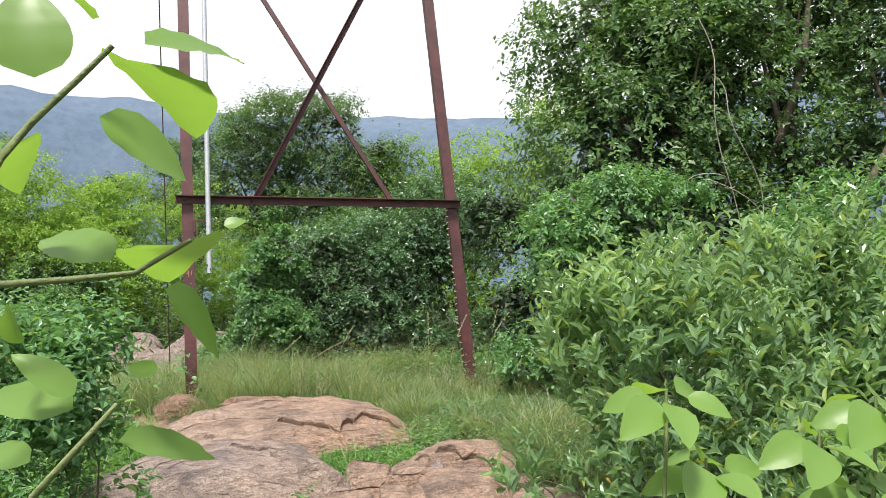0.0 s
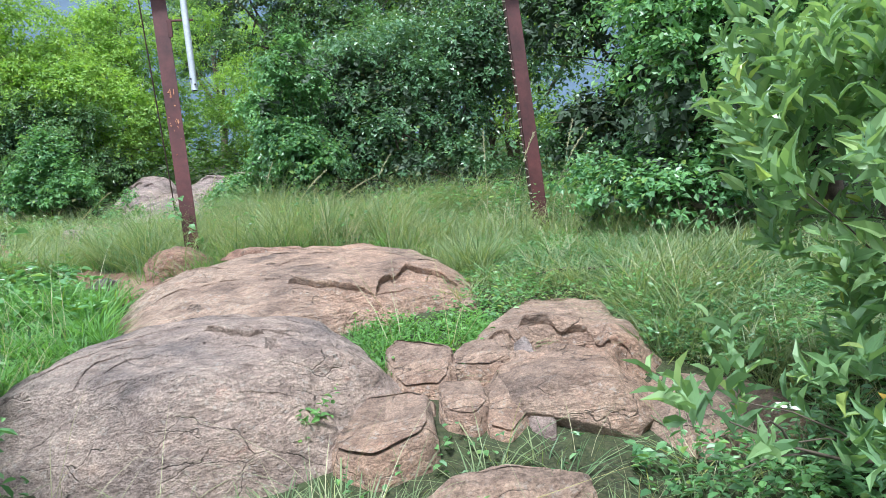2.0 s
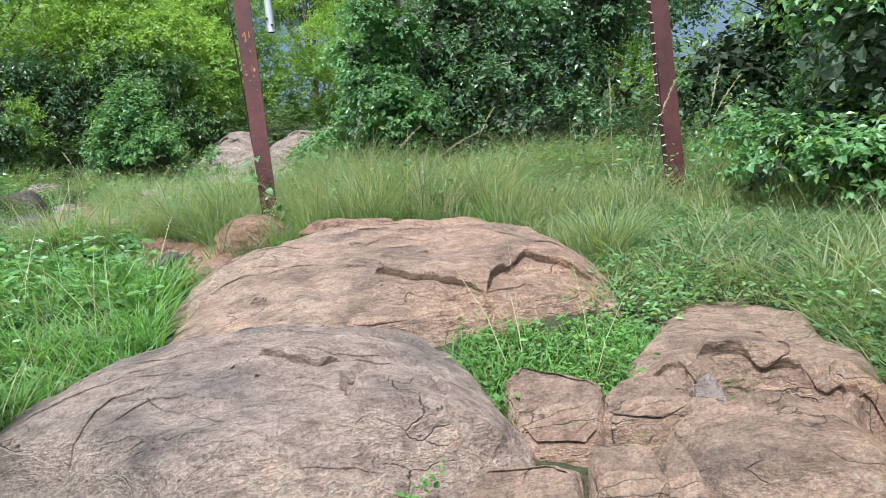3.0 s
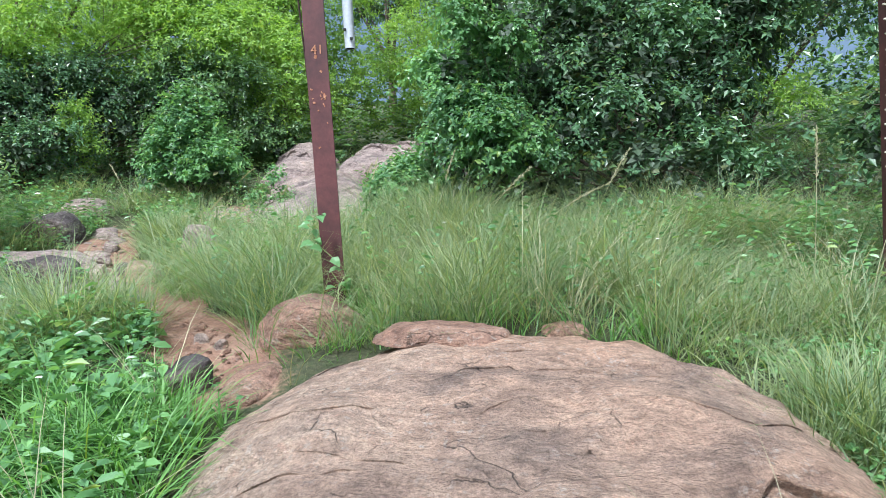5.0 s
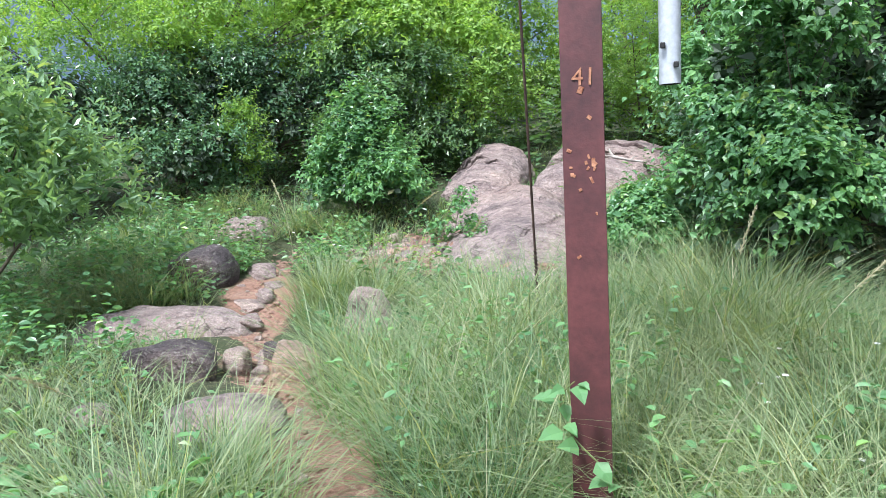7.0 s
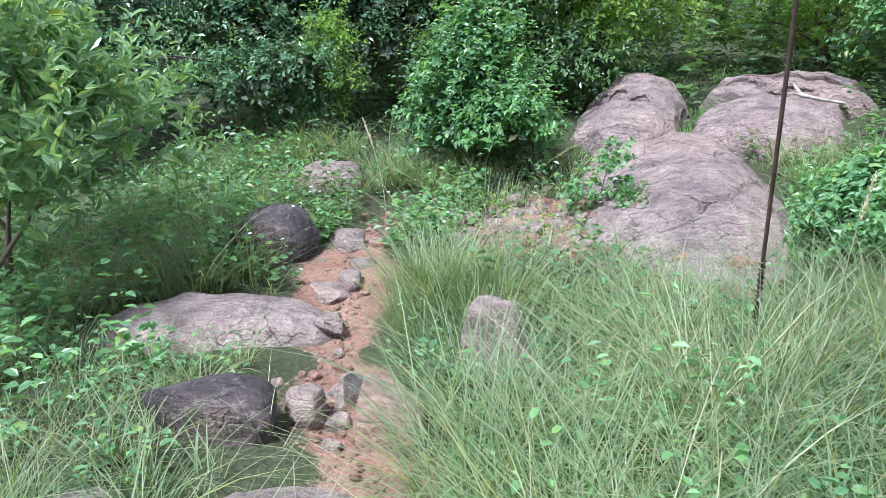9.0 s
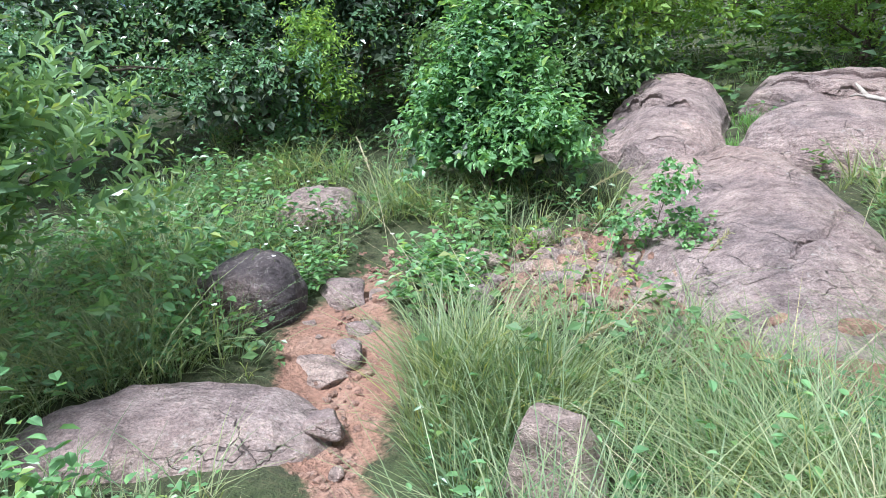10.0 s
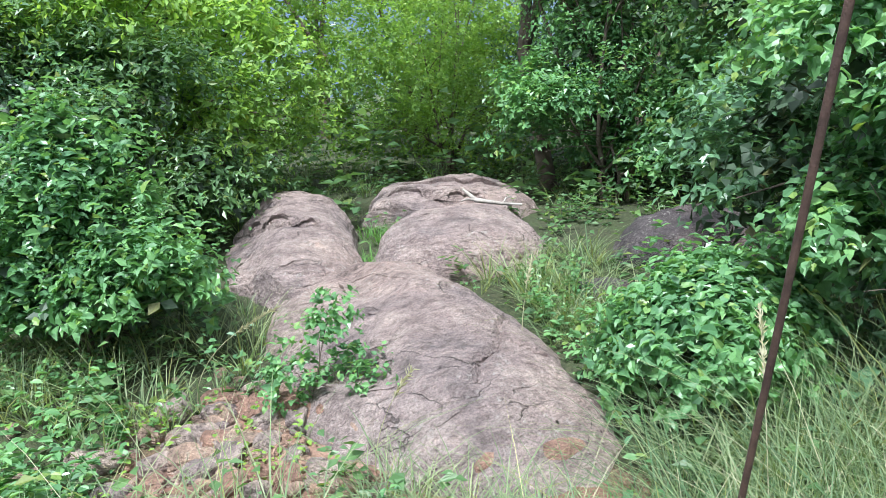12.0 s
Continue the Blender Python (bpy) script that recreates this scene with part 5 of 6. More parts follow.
shrub("shrub", (-6.6, 12.9, gz(-6.6, 12.9)), [(0, 0, 0.6, 0.8, 0.7, 0.6), (0.7, 0.4, 0.5, 0.6, 0.6, 0.5), (-0.3, 0.2, 1.3, 0.7, 0.6, 0.5), (0.4, 0.3, 1.1, 0.6, 0.6, 0.5)],
      "dark green shrub behind the bright bush", "shrub", L_TREE, 1900, 8, 0.22, 0.07, 0.5, "diamond", 0.4, 0.55, 19, 4, 0.025, 150)

shrub("shrub", (-6.3, 13.6, gz(-6.3, 13.6)), [(0, 0, 1.6, 1.0, 0.8, 0.8), (-1.2, 0, 1.5, 1.0, 0.8, 0.9), (0.8, 0.3, 1.1, 0.8, 0.7, 0.8), (-0.5, 0.3, 2.2, 0.9, 0.8, 0.6)],
      "lime-green leafy shrub above the trail", "shrub", L_LIME, 2400, 8, 0.25, 0.08, 0.55, "diamond", 0.35, 0.55, 21, 4, 0.03, 0)
shrub("shrub", (-0.3, 12.6, gz(-0.3, 12.6)), [(0, 0, 1.6, 1.2, 0.9, 1.0), (-1.2, 0.2, 1.7, 1.0, 0.8, 0.8), (1.2, 0, 1.8, 1.1, 0.9, 1.1), (0.2, 0.2, 2.6, 1.2, 0.9, 0.7)],
      "mid-green shrub rising behind the dark one", "shrub", L_TREE, 2600, 8, 0.28, 0.085, 0.55, "diamond", 0.4, 0.55, 22, 4, 0.04, 500)
# Thin leaf cover lets the painted dark core show as the hollow's shade.
shrub("shrub", (2.2, 9.6, gz(2.2, 9.6)), [(-1.0, 0, 0.8, 0.9, 0.7, 0.8), (0, 0, 1.4, 1.1, 0.8, 1.2), (-1.2, 0.3, 2.2, 0.9, 0.8, 0.9), (0.6, 0, 2.6, 1.2, 0.9, 1.0)],
      "shaded shrub in the hollow behind the frame", "shrub", L_DARK, 1100, 8, 0.25, 0.08, 0.55, "diamond", 0.4, 0.55, 23, 4, 0.04, 1100)
shrub("shrub", (2.7, 4.6, gz(2.7, 4.6)), [(0, 0, 0.9, 0.9, 0.9, 0.9), (0.6, 0.6, 1.3, 1.0, 0.9, 1.0), (-0.5, 0.5, 0.9, 0.7, 0.7, 0.8), (0.2, -0.8, 0.8, 0.8, 0.7, 0.8)],
      "dense green shrub at the wood edge", "shrub", L_HERB, 1900, 8, 0.22, 0.075, 0.5, "oval", 0.3, 0.55, 24, 4, 0.03, 400)
shrub("shrub", (-5.6, 5.4, gz(-5.6, 5.4)), [(0, 0, 0.6, 0.8, 0.8, 0.6), (-0.7, 0.6, 0.9, 0.8, 0.8, 0.8), (-0.6, -0.7, 0.8, 0.8, 0.8, 0.8), (0.3, -0.9, 0.5, 0.6, 0.6, 0.5)],
      "mixed green bush beside the fresh grass", "shrub", L_HERB, 1900, 8, 0.22, 0.065, 0.55, "oval", 0.3, 0.55, 25, 4, 0.02, 150)


shrub("shrub", (-3.75, 16.3, gz(-3.75, 16.3)), [(0, 0, 0.6, 0.8, 0.6, 0.7), (-0.2, 0.1, 1.6, 0.9, 0.7, 0.8), (0.7, 0, 0.9, 0.8, 0.6, 0.8), (0.4, 0.3, 2.4, 1.0, 0.8, 0.8), (-0.6, 0.4, 0.5, 0.6, 0.6, 0.5)],
      "lime-green bush closing the gap behind the boulders", "shrub", L_LIME, 2600, 8, 0.25, 0.06, 0.5, "diamond", 0.5, 0.55, 28, 4, 0.03, 0)
shrub("shrub", (-1.9, 15.6, gz(-1.9, 15.6)), [(0, 0, 0.8, 0.9, 0.7, 0.8), (0.9, 0, 1.2, 0.9, 0.7, 1.0), (0.2, 0.2, 1.9, 0.9, 0.8, 0.8), (1.9, 0, 1.4, 0.9, 0.8, 1.2)],
      "dark bush beside the lime-green one", "shrub", L_DARK, 2400, 8, 0.25, 0.065, 0.55, "diamond", 0.4, 0.55, 29, 4, 0.03, 200)
shrub("shrub", (-2.4, 14.1, gz(-2.4, 14.1)), [(0.1, 0, 1.2, 0.9, 0.5, 0.6), (-0.6, 0.1, 2.6, 0.5, 0.4, 0.5), (0.2, 0, 1.9, 0.9, 0.5, 0.6), (0.9, 0.1, 2.1, 0.8, 0.5, 0.6), (-0.5, 0.1, 2.5, 0.7, 0.5, 0.5), (0.5, 0.1, 2.8, 0.8, 0.5, 0.5)],
      "dark climber-hung shrub before the tree trunk", "shrub", L_HERB, 1700, 8, 0.25, 0.065, 0.55, "diamond", 0.4, 0.55, 31, 3, 0.03, 150)
herbs("broad_herbs", (-6.5, -5.55, 9.9, 11.2), 420, 10, 0.22, 0.05, "pale leafy weeds below the bright bush", L_HERB, 310, trail=0.2)


shrub("tree", (-7.4, 18.4, gz(-7.4, 18.4)), [(0, 0, 2.5, 1.1, 1.0, 1.0), (0.15, 0, 3.6, 0.75, 0.7, 0.65), (-0.6, 0, 1.8, 0.9, 0.9, 0.7)],
      "small dark round tree beyond the thicket", "tree", L_TREE, 1500, 9, 0.28, 0.09, 0.5, "diamond", 0.4, 0.5, 34, 2, 0.06, 200)
shrub("tree", (-5.7, 21.6, gz(-5.7, 21.6)), [(0, 0, 4.6, 1.4, 1.1, 1.1), (-1.2, 0.2, 3.7, 1.1, 1.0, 0.8), (0.9, 0, 5.2, 1.2, 1.0, 0.9), (0.2, 0.1, 3.2, 1.3, 1.0, 0.9)],
      "dark spreading tree in the wood behind", "tree", L_TREE, 2000, 9, 0.35, 0.1, 0.5, "diamond", 0.4, 0.5, 37, 2, 0.08, 250)
shrub("tree", (-10.6, 18.6, gz(-10.6, 18.6)), [(0, 0, 4.6, 1.2, 1.0, 0.8), (-1.0, 0.2, 5.2, 1.1, 1.0, 0.7), (0.4, 0, 3.5, 0.9, 0.8, 0.6), (-0.8, 0, 3.8, 1.2, 1.0, 0.9)],
      "feathery tree above the far thicket", "tree", L_TREE, 1900, 9, 0.32, 0.09, 0.5, "diamond", 0.5, 0.5, 35, 2, 0.07, 150)
shrub("shrub", (-2.72, 2.6, gz(-2.72, 2.6)), [(0, 0, 0.45, 0.32, 0.33, 0.42), (-0.05, 0.05, 0.95, 0.3, 0.3, 0.36), (-0.3, 0.15, 0.7, 0.34, 0.36, 0.5), (0.05, 0.0, 1.25, 0.16, 0.18, 0.2), (-0.35, 0.1, 1.3, 0.25, 0.25, 0.2)],
      "loose pale-leaved bush leaning over the trail", "shrub", L_HERB, 780, 8, 0.16, 0.055, 0.55, "oval", 0.25, 0.35, 36, 5, 0.008, 0, 0.9, "", 0.2, 7)


def build_woods():
    """The wood that closes the view on every side, 19 to 40 m off; unseen behind, added there for lighting."""
    rng = np.random.default_rng(77)
    lobes = []
    for a in np.linspace(0, 2 * np.pi, 74)[:-1]:
        front = math.cos(a) > 0.55
        for dist, hi in ((rng.uniform(17, 20), 1.4), (rng.uniform(22, 26), 3.0), (rng.uniform(30, 38), 4.4)):
            x, y = -2.5 + dist * math.sin(a), 5 + dist * math.cos(a)
            # Trees behind the camera are unseen, added to enclose the light.
            hi = hi if front else hi + 2.5
            g0 = gz(x, y)
            lobes.append((x, y, g0 + hi * 0.55 + rng.uniform(-0.4, 0.5), 1.9, 1.5, hi * 0.55))
    v, f = foliage(lobes, 9000, 7, 0.6, 0.26, 0.55, "diamond", 0.4, 0.5, rng, clumps=7)
    tagged(new("far_woods", mesh_from("far_woods", v, [f], L_TREE)), "mixed green woods closing the view, added unseen behind", "woods", kind="stuff")


build_woods()

# ---- grass and low plants ----
def clear_of_rubble(x, y):
    return ((x + 5.0) / 0.62) ** 2 + ((y - 10.4) / 0.4) ** 2 > 1


grass("tall_grass", (-4.6, 1.2, 6.6, 9.4), 1900, 34, 0.62, "tall wispy pale green grass behind the outcrop", L_GRASS, 201, 0.8, 0.002, 0.09, bend=1.0, margin=0.88, trail=0.22)
grass("short_grass", (-4.6, 1.6, 6.5, 9.6), 2400, 10, 0.3, "short green grass under the tall tufts", L_FRESH, 211, 0.9, 0.0028, 0.1, bend=0.8, margin=0.76)
grass("tall_grass", (-4.3, -0.4, 8.6, 10.2), 800, 26, 0.65, "tall wispy grass before the shrubs", L_GRASS, 202, 0.8, 0.002, 0.08, bend=1.0)
grass("fresh_grass", (-5.2, -2.9, 3.9, 6.2), 1000, 20, 0.3, "lush bright green grass beside the boulder", L_FRESH, 203, 0.85, 0.0036, 0.07, bend=1.0)
grass("tufted_grass", (-3.4, 0.8, 0.9, 3.7), 700, 22, 0.22, "dry-tipped grass around the lower stones", L_GRASS, 204, 0.9, 0.0025, 0.06, bend=1.0, margin=0.96)
grass("tufted_grass", (-1.2, 2.2, 4.6, 7.4), 1000, 22, 0.36, "pale grass beside the broken boulder", L_GRASS, 212, 0.9, 0.0029, 0.07, bend=1.0, margin=0.6)
grass("tufted_grass", (-8.4, -4.2, 6.0, 11.6), 2000, 25, 0.42, "tufted green grass along the trail", L_GRASS, 205, 0.85, 0.0022, 0.08, trail=0.4, bend=1.0, margin=1.1, keep=clear_of_rubble)
grass("tall_tuft", (-5.45, -4.8, 8.7, 9.5), 130, 46, 0.6, "tall bright green grass tuft beside the trail", L_GRASS, 213, 0.55, 0.0026, 0.1, bend=0.9, trail=0.34)
grass("tall_tuft", (-1.05, -0.75, 5.7, 6.1), 26, 60, 0.6, "tall pale grass tuft behind the broken boulder", L_GRASS, 214, 0.7, 0.0022, 0.08, bend=0.9, margin=0.0)
grass("fine_grass", (-3.2, 1.2, 1.0, 3.4), 700, 20, 0.2, "fine short grass between the lower stones", L_GRASS, 219, 1.0, 0.0022, bend=1.0, margin=1.05)
grass("straw_grass", (-6.0, 0.8, 1.2, 10.0), 900, 6, 0.6, "scattered straw-coloured grass stems", L_DRY, 206, 0.7, 0.0014, bend=0.9, keep=clear_of_rubble)
grass("straw_grass", (-4.4, 1.2, 6.9, 9.6), 800, 7, 0.62, "pale straw stems among the tall grass", L_DRY, 221, 0.9, 0.0015, 0.07, bend=1.0, trail=0.35)
grass("tall_tuft", (-7.8, -6.5, 7.3, 9.7), 420, 22, 0.55, "tall green grass before the glossy shrub", L_GRASS, 222, 0.8, 0.0025, 0.08, bend=1.0, trail=0.5)
grass("creeping_grass", (-1.7, -1.0, 4.15, 4.75), 160, 12, 0.1, "short green herbs in the rock gap", L_FRESH, 207, 0.9, 0.003, margin=0.2)
grass("fresh_grass", (-4.95, -4.35, 12.2, 13.4), 300, 14, 0.14, "short green grass between upper boulders", L_FRESH, 208, 0.7, 0.003, margin=0.4)
grass("dry_grass", (-3.7, -3.1, 11.1, 12.2), 150, 26, 0.32, "arching half-dry grass beside the whaleback", L_GRASS, 209, 1.0, 0.002, bend=1.0, margin=0.7)
grass("wood_grass", (-9.5, 3.2, 10.0, 17.5), 1500, 16, 0.3, "thin grass under the shrubs", L_GRASS, 210, 0.8, 0.003, trail=0.3, keep=clear_of_rubble)
grass("trail_grass", (-4.6, -3.0, 9.3, 10.2), 240, 18, 0.3, "thin straw and green grass below the whaleback", L_GRASS, 215, 1.0, 0.002, bend=1.0, margin=0.7, keep=clear_of_rubble)
herbs("ground_herbs", (-9.5, 3.4, 9.2, 17.5), 5200, 9, 0.25, 0.06, "low leafy plants under the shrubs", L_TREE, 301, style="diamond", keep=clear_of_rubble)
herbs("ground_herbs", (-8.5, -3.6, 5.6, 11.8), 2400, 8, 0.24, 0.04, "small leafy herbs along the trail", L_HERB, 302, trail=0.3, keep=clear_of_rubble)
herbs("ground_herbs", (-4.8, 2.6, -1.5, 7.0), 2600, 8, 0.12, 0.035, "small leafy herbs between the stones", L_HERB, 303, margin=1.05)
herbs("broad_herbs", (-1.6, 1.4, 8.4, 9.9), 900, 10, 0.4, 0.07, "broad-leaved weeds at the shrub foot", L_HERB, 304)
herbs("broad_herbs", (-5.4, -3.2, 5.2, 6.9), 420, 9, 0.22, 0.08, "broad-leaved weeds beside the fresh grass", L_HERB, 308, trail=0.3)
herbs("broad_herbs", (-8.2, -5.9, 7.0, 11.0), 800, 10, 0.4, 0.06, "broad-leaved weeds beside the trail", L_HERB, 305, keep=lambda x, y: trail_distance(x, y) > 0.55)
herbs("creeping_herbs", (-1.7, -1.0, 4.1, 4.8), 260, 8, 0.07, 0.025, "tiny creeping leaves in the rock gap", L_FRESH, 306, margin=0.2, thin=-0.6)
herbs("creeping_herbs", (-3.7, -3.2, 10.9, 12.0), 200, 9, 0.16, 0.04, "grey-green herbs at the whaleback edge", L_HERB, 309, margin=0.6)
herbs("ground_herbs", (-9, 4, -8, 0.0), 1500, 8, 0.3, 0.07, "low plants behind the start of the trail", L_TREE, 307)
herbs("rubble_herbs", (-5.7, -4.5, 10.1, 10.8), 70, 8, 0.12, 0.035, "small herbs sprouting among the rubble", L_LIME, 311, trail=0.2)
herbs("ground_herbs", (-1.3, 1.6, 4.6, 7.2), 900, 9, 0.11, 0.026, "small leafy herbs beside the broken boulder", L_HERB, 312, margin=0.6)
herbs("weed_carpet", (-0.7, 1.9, 1.3, 3.3), 1500, 10, 0.24, 0.04, "leafy weeds filling the ground before the glossy shrub", L_HERB, 317, margin=1.0, thin=-0.8)
herbs("weed_carpet", (-1.0, 1.2, 4.5, 6.7), 1500, 9, 0.1, 0.032, "low weeds carpeting the soil beside the broken boulder", L_HERB, 316, margin=0.2, thin=-0.8)
grass("fine_grass", (-1.0, 1.4, 4.5, 6.8), 900, 16, 0.22, "fine pale grass over the weeds", L_GRASS, 217, 1.0, 0.002, bend=1.0, margin=0.25)
grass("fresh_grass", (-1.25, -0.7, 4.0, 4.7), 80, 18, 0.15, "bright arching grass in the rock gap", L_FRESH, 218, 1.0, 0.003, bend=1.0, margin=0.2)
herbs("weed_carpet", (-0.2, 2.2, 3.1, 4.8), 900, 10, 0.14, 0.04, "low weeds in the shade behind the glossy shrub", L_HERB, 318, margin=0.8, thin=-0.8)
grass("fine_grass", (-0.3, 2.2, 3.1, 4.9), 600, 18, 0.3, "fine pale grass behind the glossy shrub", L_GRASS, 220, 1.0, 0.0022, bend=1.0, margin=0.8)
grass("fine_grass", (-0.5, 0.9, 3.7, 5.3), 700, 18, 0.26, "fine pale grass beside the pale boulder", L_GRASS, 223, 1.0, 0.0022, bend=1.0, margin=0.5)
herbs("weed_carpet", (-0.4, 0.9, 3.9, 5.0), 700, 10, 0.12, 0.035, "low weeds beside the pale boulder", L_HERB, 319, margin=0.5, thin=-0.8)
herbs("broad_herbs", (-4.4, 1.4, 7.0, 9.2), 650, 10, 0.45, 0.045, "leafy weeds scattered in the tall grass", L_HERB, 313)
herbs("undergrowth", (-16, 9, 13.5, 26), 3000, 8, 0.9, 0.16, "dense undergrowth below the trees", L_TREE, 314, thin=-0.5, style="diamond")
herbs("undergrowth", (-16, -9.2, 4, 14), 1300, 8, 0.9, 0.14, "dense undergrowth beyond the thicket", L_DARK, 315, thin=-0.5, style="diamond")
for k, bx in enumerate(((-15, -4.6, -9, 4.5), (3.2, 13, -9, 15), (-4.6, 3.2, -10, -2.2))):
    herbs("undergrowth", bx, 1700, 8, 0.6, 0.12, "dense undergrowth around the clearing", L_TREE, 320 + k, style="diamond", thin=-0.5)


# ---- details ----
def on_trail(count, spread, seed, lo=0.0, hi=1.0):
    rng = np.random.default_rng(seed)
    t = rng.uniform(lo, hi, count) * (len(TRAIL) - 1)
    i = np.minimum(t.astype(int), len(TRAIL) - 2)
    tr = np.array(TRAIL)
    p = tr[i] + (tr[i + 1] - tr[i]) * (t - i)[:, None] + rng.normal(size=(count, 2)) * spread
    return p


p = on_trail(1100, 0.24, 401)
z = ground_z(p[:, 0], p[:, 1]) - 0.045
gravel("trail_gravel", np.column_stack([p, z]), np.random.default_rng(5).uniform(0.006, 0.026, 1100), "reddish gravel scattered on the trail", M_RED, 402)
rg = np.random.default_rng(411)
p = np.column_stack([rg.normal(-4.98, 0.38, 240), rg.normal(10.5, 0.26, 240)])
gravel("rubble", np.column_stack([p, ground_z(p[:, 0], p[:, 1]) + 0.01]), rg.uniform(0.015, 0.05, 240), "small broken stones heaped below the bush", M_PINK, 412)
for k in range(120):
    x, y = rg.normal(-4.98, 0.4), rg.normal(10.5, 0.26)
    r = rg.uniform(0.025, 0.085)
    rock("stone", (x, y, gz(x, y) + 0.3 * r), (r * rg.uniform(0.8, 1.4), r, r * rg.uniform(0.5, 0.8)), "broken reddish stone in the rubble heap", (M_PURPLE, M_PINK, M_GREY, M_RED)[k % 4], rg.uniform(0, 180), (rg.uniform(-20, 20), rg.uniform(-20, 20)), 3, 0.55, 9, 0.08, (), 430 + k, "rubble stones", 1.5, 0.0, (0.6, 0.9))
for k, q in enumerate(on_trail(46, 0.19, 405, 0.1, 0.85)):
    r = rg.uniform(0.02, 0.055)
    rock("stone", (q[0], q[1], gz(q[0], q[1]) - 0.04), (r * rg.uniform(0.9, 1.5), r, r * 0.7), "loose stone lying on the red trail", (M_RED, M_PURPLE)[k % 2], rg.uniform(0, 180), (0, 0), 3, 0.55, 9, 0.08, (), 500 + k, "loose trail stones", 1.5, 0.0, (0.6, 0.9))


def big_leaf_spray(name, stem, leaves, label, stem_r=0.0028, scale=1.4):
    """A stem with single broad leaves: (along 0 to 1, direction, length, width ratio)."""
    s = np.asarray(stem, float)
    top = thing(name, s[0], label, "plant")
    v, f = tube(s - s[0], np.linspace(stem_r, stem_r * 0.5, len(s)), 7)
    part("stem", mesh_from("stem", v, [f], M_STEM, True), top)
    for along, way, length, ratio in leaves:
        length = length * scale
        t = along * (len(s) - 1)
        i = min(int(t), len(s) - 2)
        base = s[i] + (s[i + 1] - s[i]) * (t - i) - s[0]
        w = unit(np.asarray(way, float))
        side = unit(np.cross(np.array([0.1, -0.85, 0.65]), w))
        nrm = np.cross(w, side)
        n, rows, vs, fs = 11, 5, [], []
        for a in np.linspace(0, 1, n):
            half = ratio * 0.5 * length * (a ** 0.55 * (1 - a) ** 0.9 / 0.382)
            for b in np.linspace(-1, 1, rows):
                vs.append(base + w * (0.02 + a * length) + side * (b * half) + nrm * (0.18 * half * abs(b) - 0.22 * length * a * a + 0.01 * length * math.sin(a * 26) * abs(b)))
        for a in range(n - 1):
            for b in range(rows - 1):
                fs.append((a * rows + b, a * rows + b + 1, (a + 1) * rows + b + 1, (a + 1) * rows + b))
        part("leaf", mesh_from("leaf", np.array(vs), [np.array(fs)], L_BIG, True), top)
    return top
big_leaf_spray("broad_leaf_plant", [(-1.930, -0.500, -0.280), (-1.815, -0.411, 1.313), (-1.792, -0.401, 1.413), (-1.777, -0.403, 1.453), (-1.763, -0.403, 1.472), (-1.742, -0.403, 1.495), (-1.725, -0.405, 1.513)],
    [(0.69, (-0.12, -0.05, 0.99), 0.038, 0.75), (1.0, (0.62, 0.69, 0.37), 0.057, 0.4), (1.0, (-0.21, -0.94, 0.28), 0.027, 0.5), (0.98, (0.17, 0.98, 0.15), 0.091, 0.5), (0.77, (0.83, 0.37, -0.42), 0.039, 0.6), (0.67, (-0.51, 0.83, -0.23), 0.037, 0.6)],
    "tall plant with broad lime-green leaves")
big_leaf_spray("broad_leaf_plant", [(-1.940, -0.450, -0.280), (-1.828, -0.410, 1.289), (-1.800, -0.390, 1.375), (-1.783, -0.384, 1.391), (-1.754, -0.373, 1.394), (-1.722, -0.364, 1.398), (-1.693, -0.360, 1.417)],
    [(1.0, (0.91, 0.07, 0.4), 0.009, 0.75), (0.83, (-0.75, 0.53, 0.41), 0.058, 0.4), (0.85, (0.5, 0.7, -0.51), 0.051, 0.45), (0.5, (-0.16, 0.78, -0.6), 0.02, 0.7), (0.98, (-0.3, 0.95, 0.1), 0.081, 0.6)],
    "side shoot with broad lime-green leaves")
big_leaf_spray("broad_leaf_plant", [(-1.880, -0.450, -0.280), (-1.782, -0.384, 1.253), (-1.767, -0.372, 1.282), (-1.749, -0.362, 1.305), (-1.732, -0.355, 1.326)],
    [(1.0, (0.3, 0.7, 0.65), 0.014, 0.8), (0.78, (0.69, 0.71, -0.14), 0.055, 0.3), (0.92, (-0.92, 0.31, 0.23), 0.049, 0.4), (0.62, (-0.84, 0.5, 0.21), 0.034, 0.4), (0.92, (-0.73, -0.21, 0.66), 0.028, 0.45)],
    "low shoot with broad lime-green leaves")
big_leaf_spray("broad_leaf_plant", [(-1.305, -0.115, -0.250), (-1.329, -0.158, 1.127), (-1.303, -0.137, 1.254), (-1.298, -0.134, 1.301)],
    [(1.0, (0.75, -0.58, -0.31), 0.044, 0.61), (0.95, (-0.2, -0.94, -0.26), 0.071, 0.47), (0.97, (-0.74, -0.61, -0.28), 0.069, 0.55), (1.0, (-0.85, 0.47, -0.23), 0.049, 0.6), (1.0, (0.1, 1.0, 0.0), 0.067, 0.53), (0.97, (0.82, 0.57, 0.03), 0.064, 0.54)],
    "young plant with whorls of broad green leaves", scale=0.95)
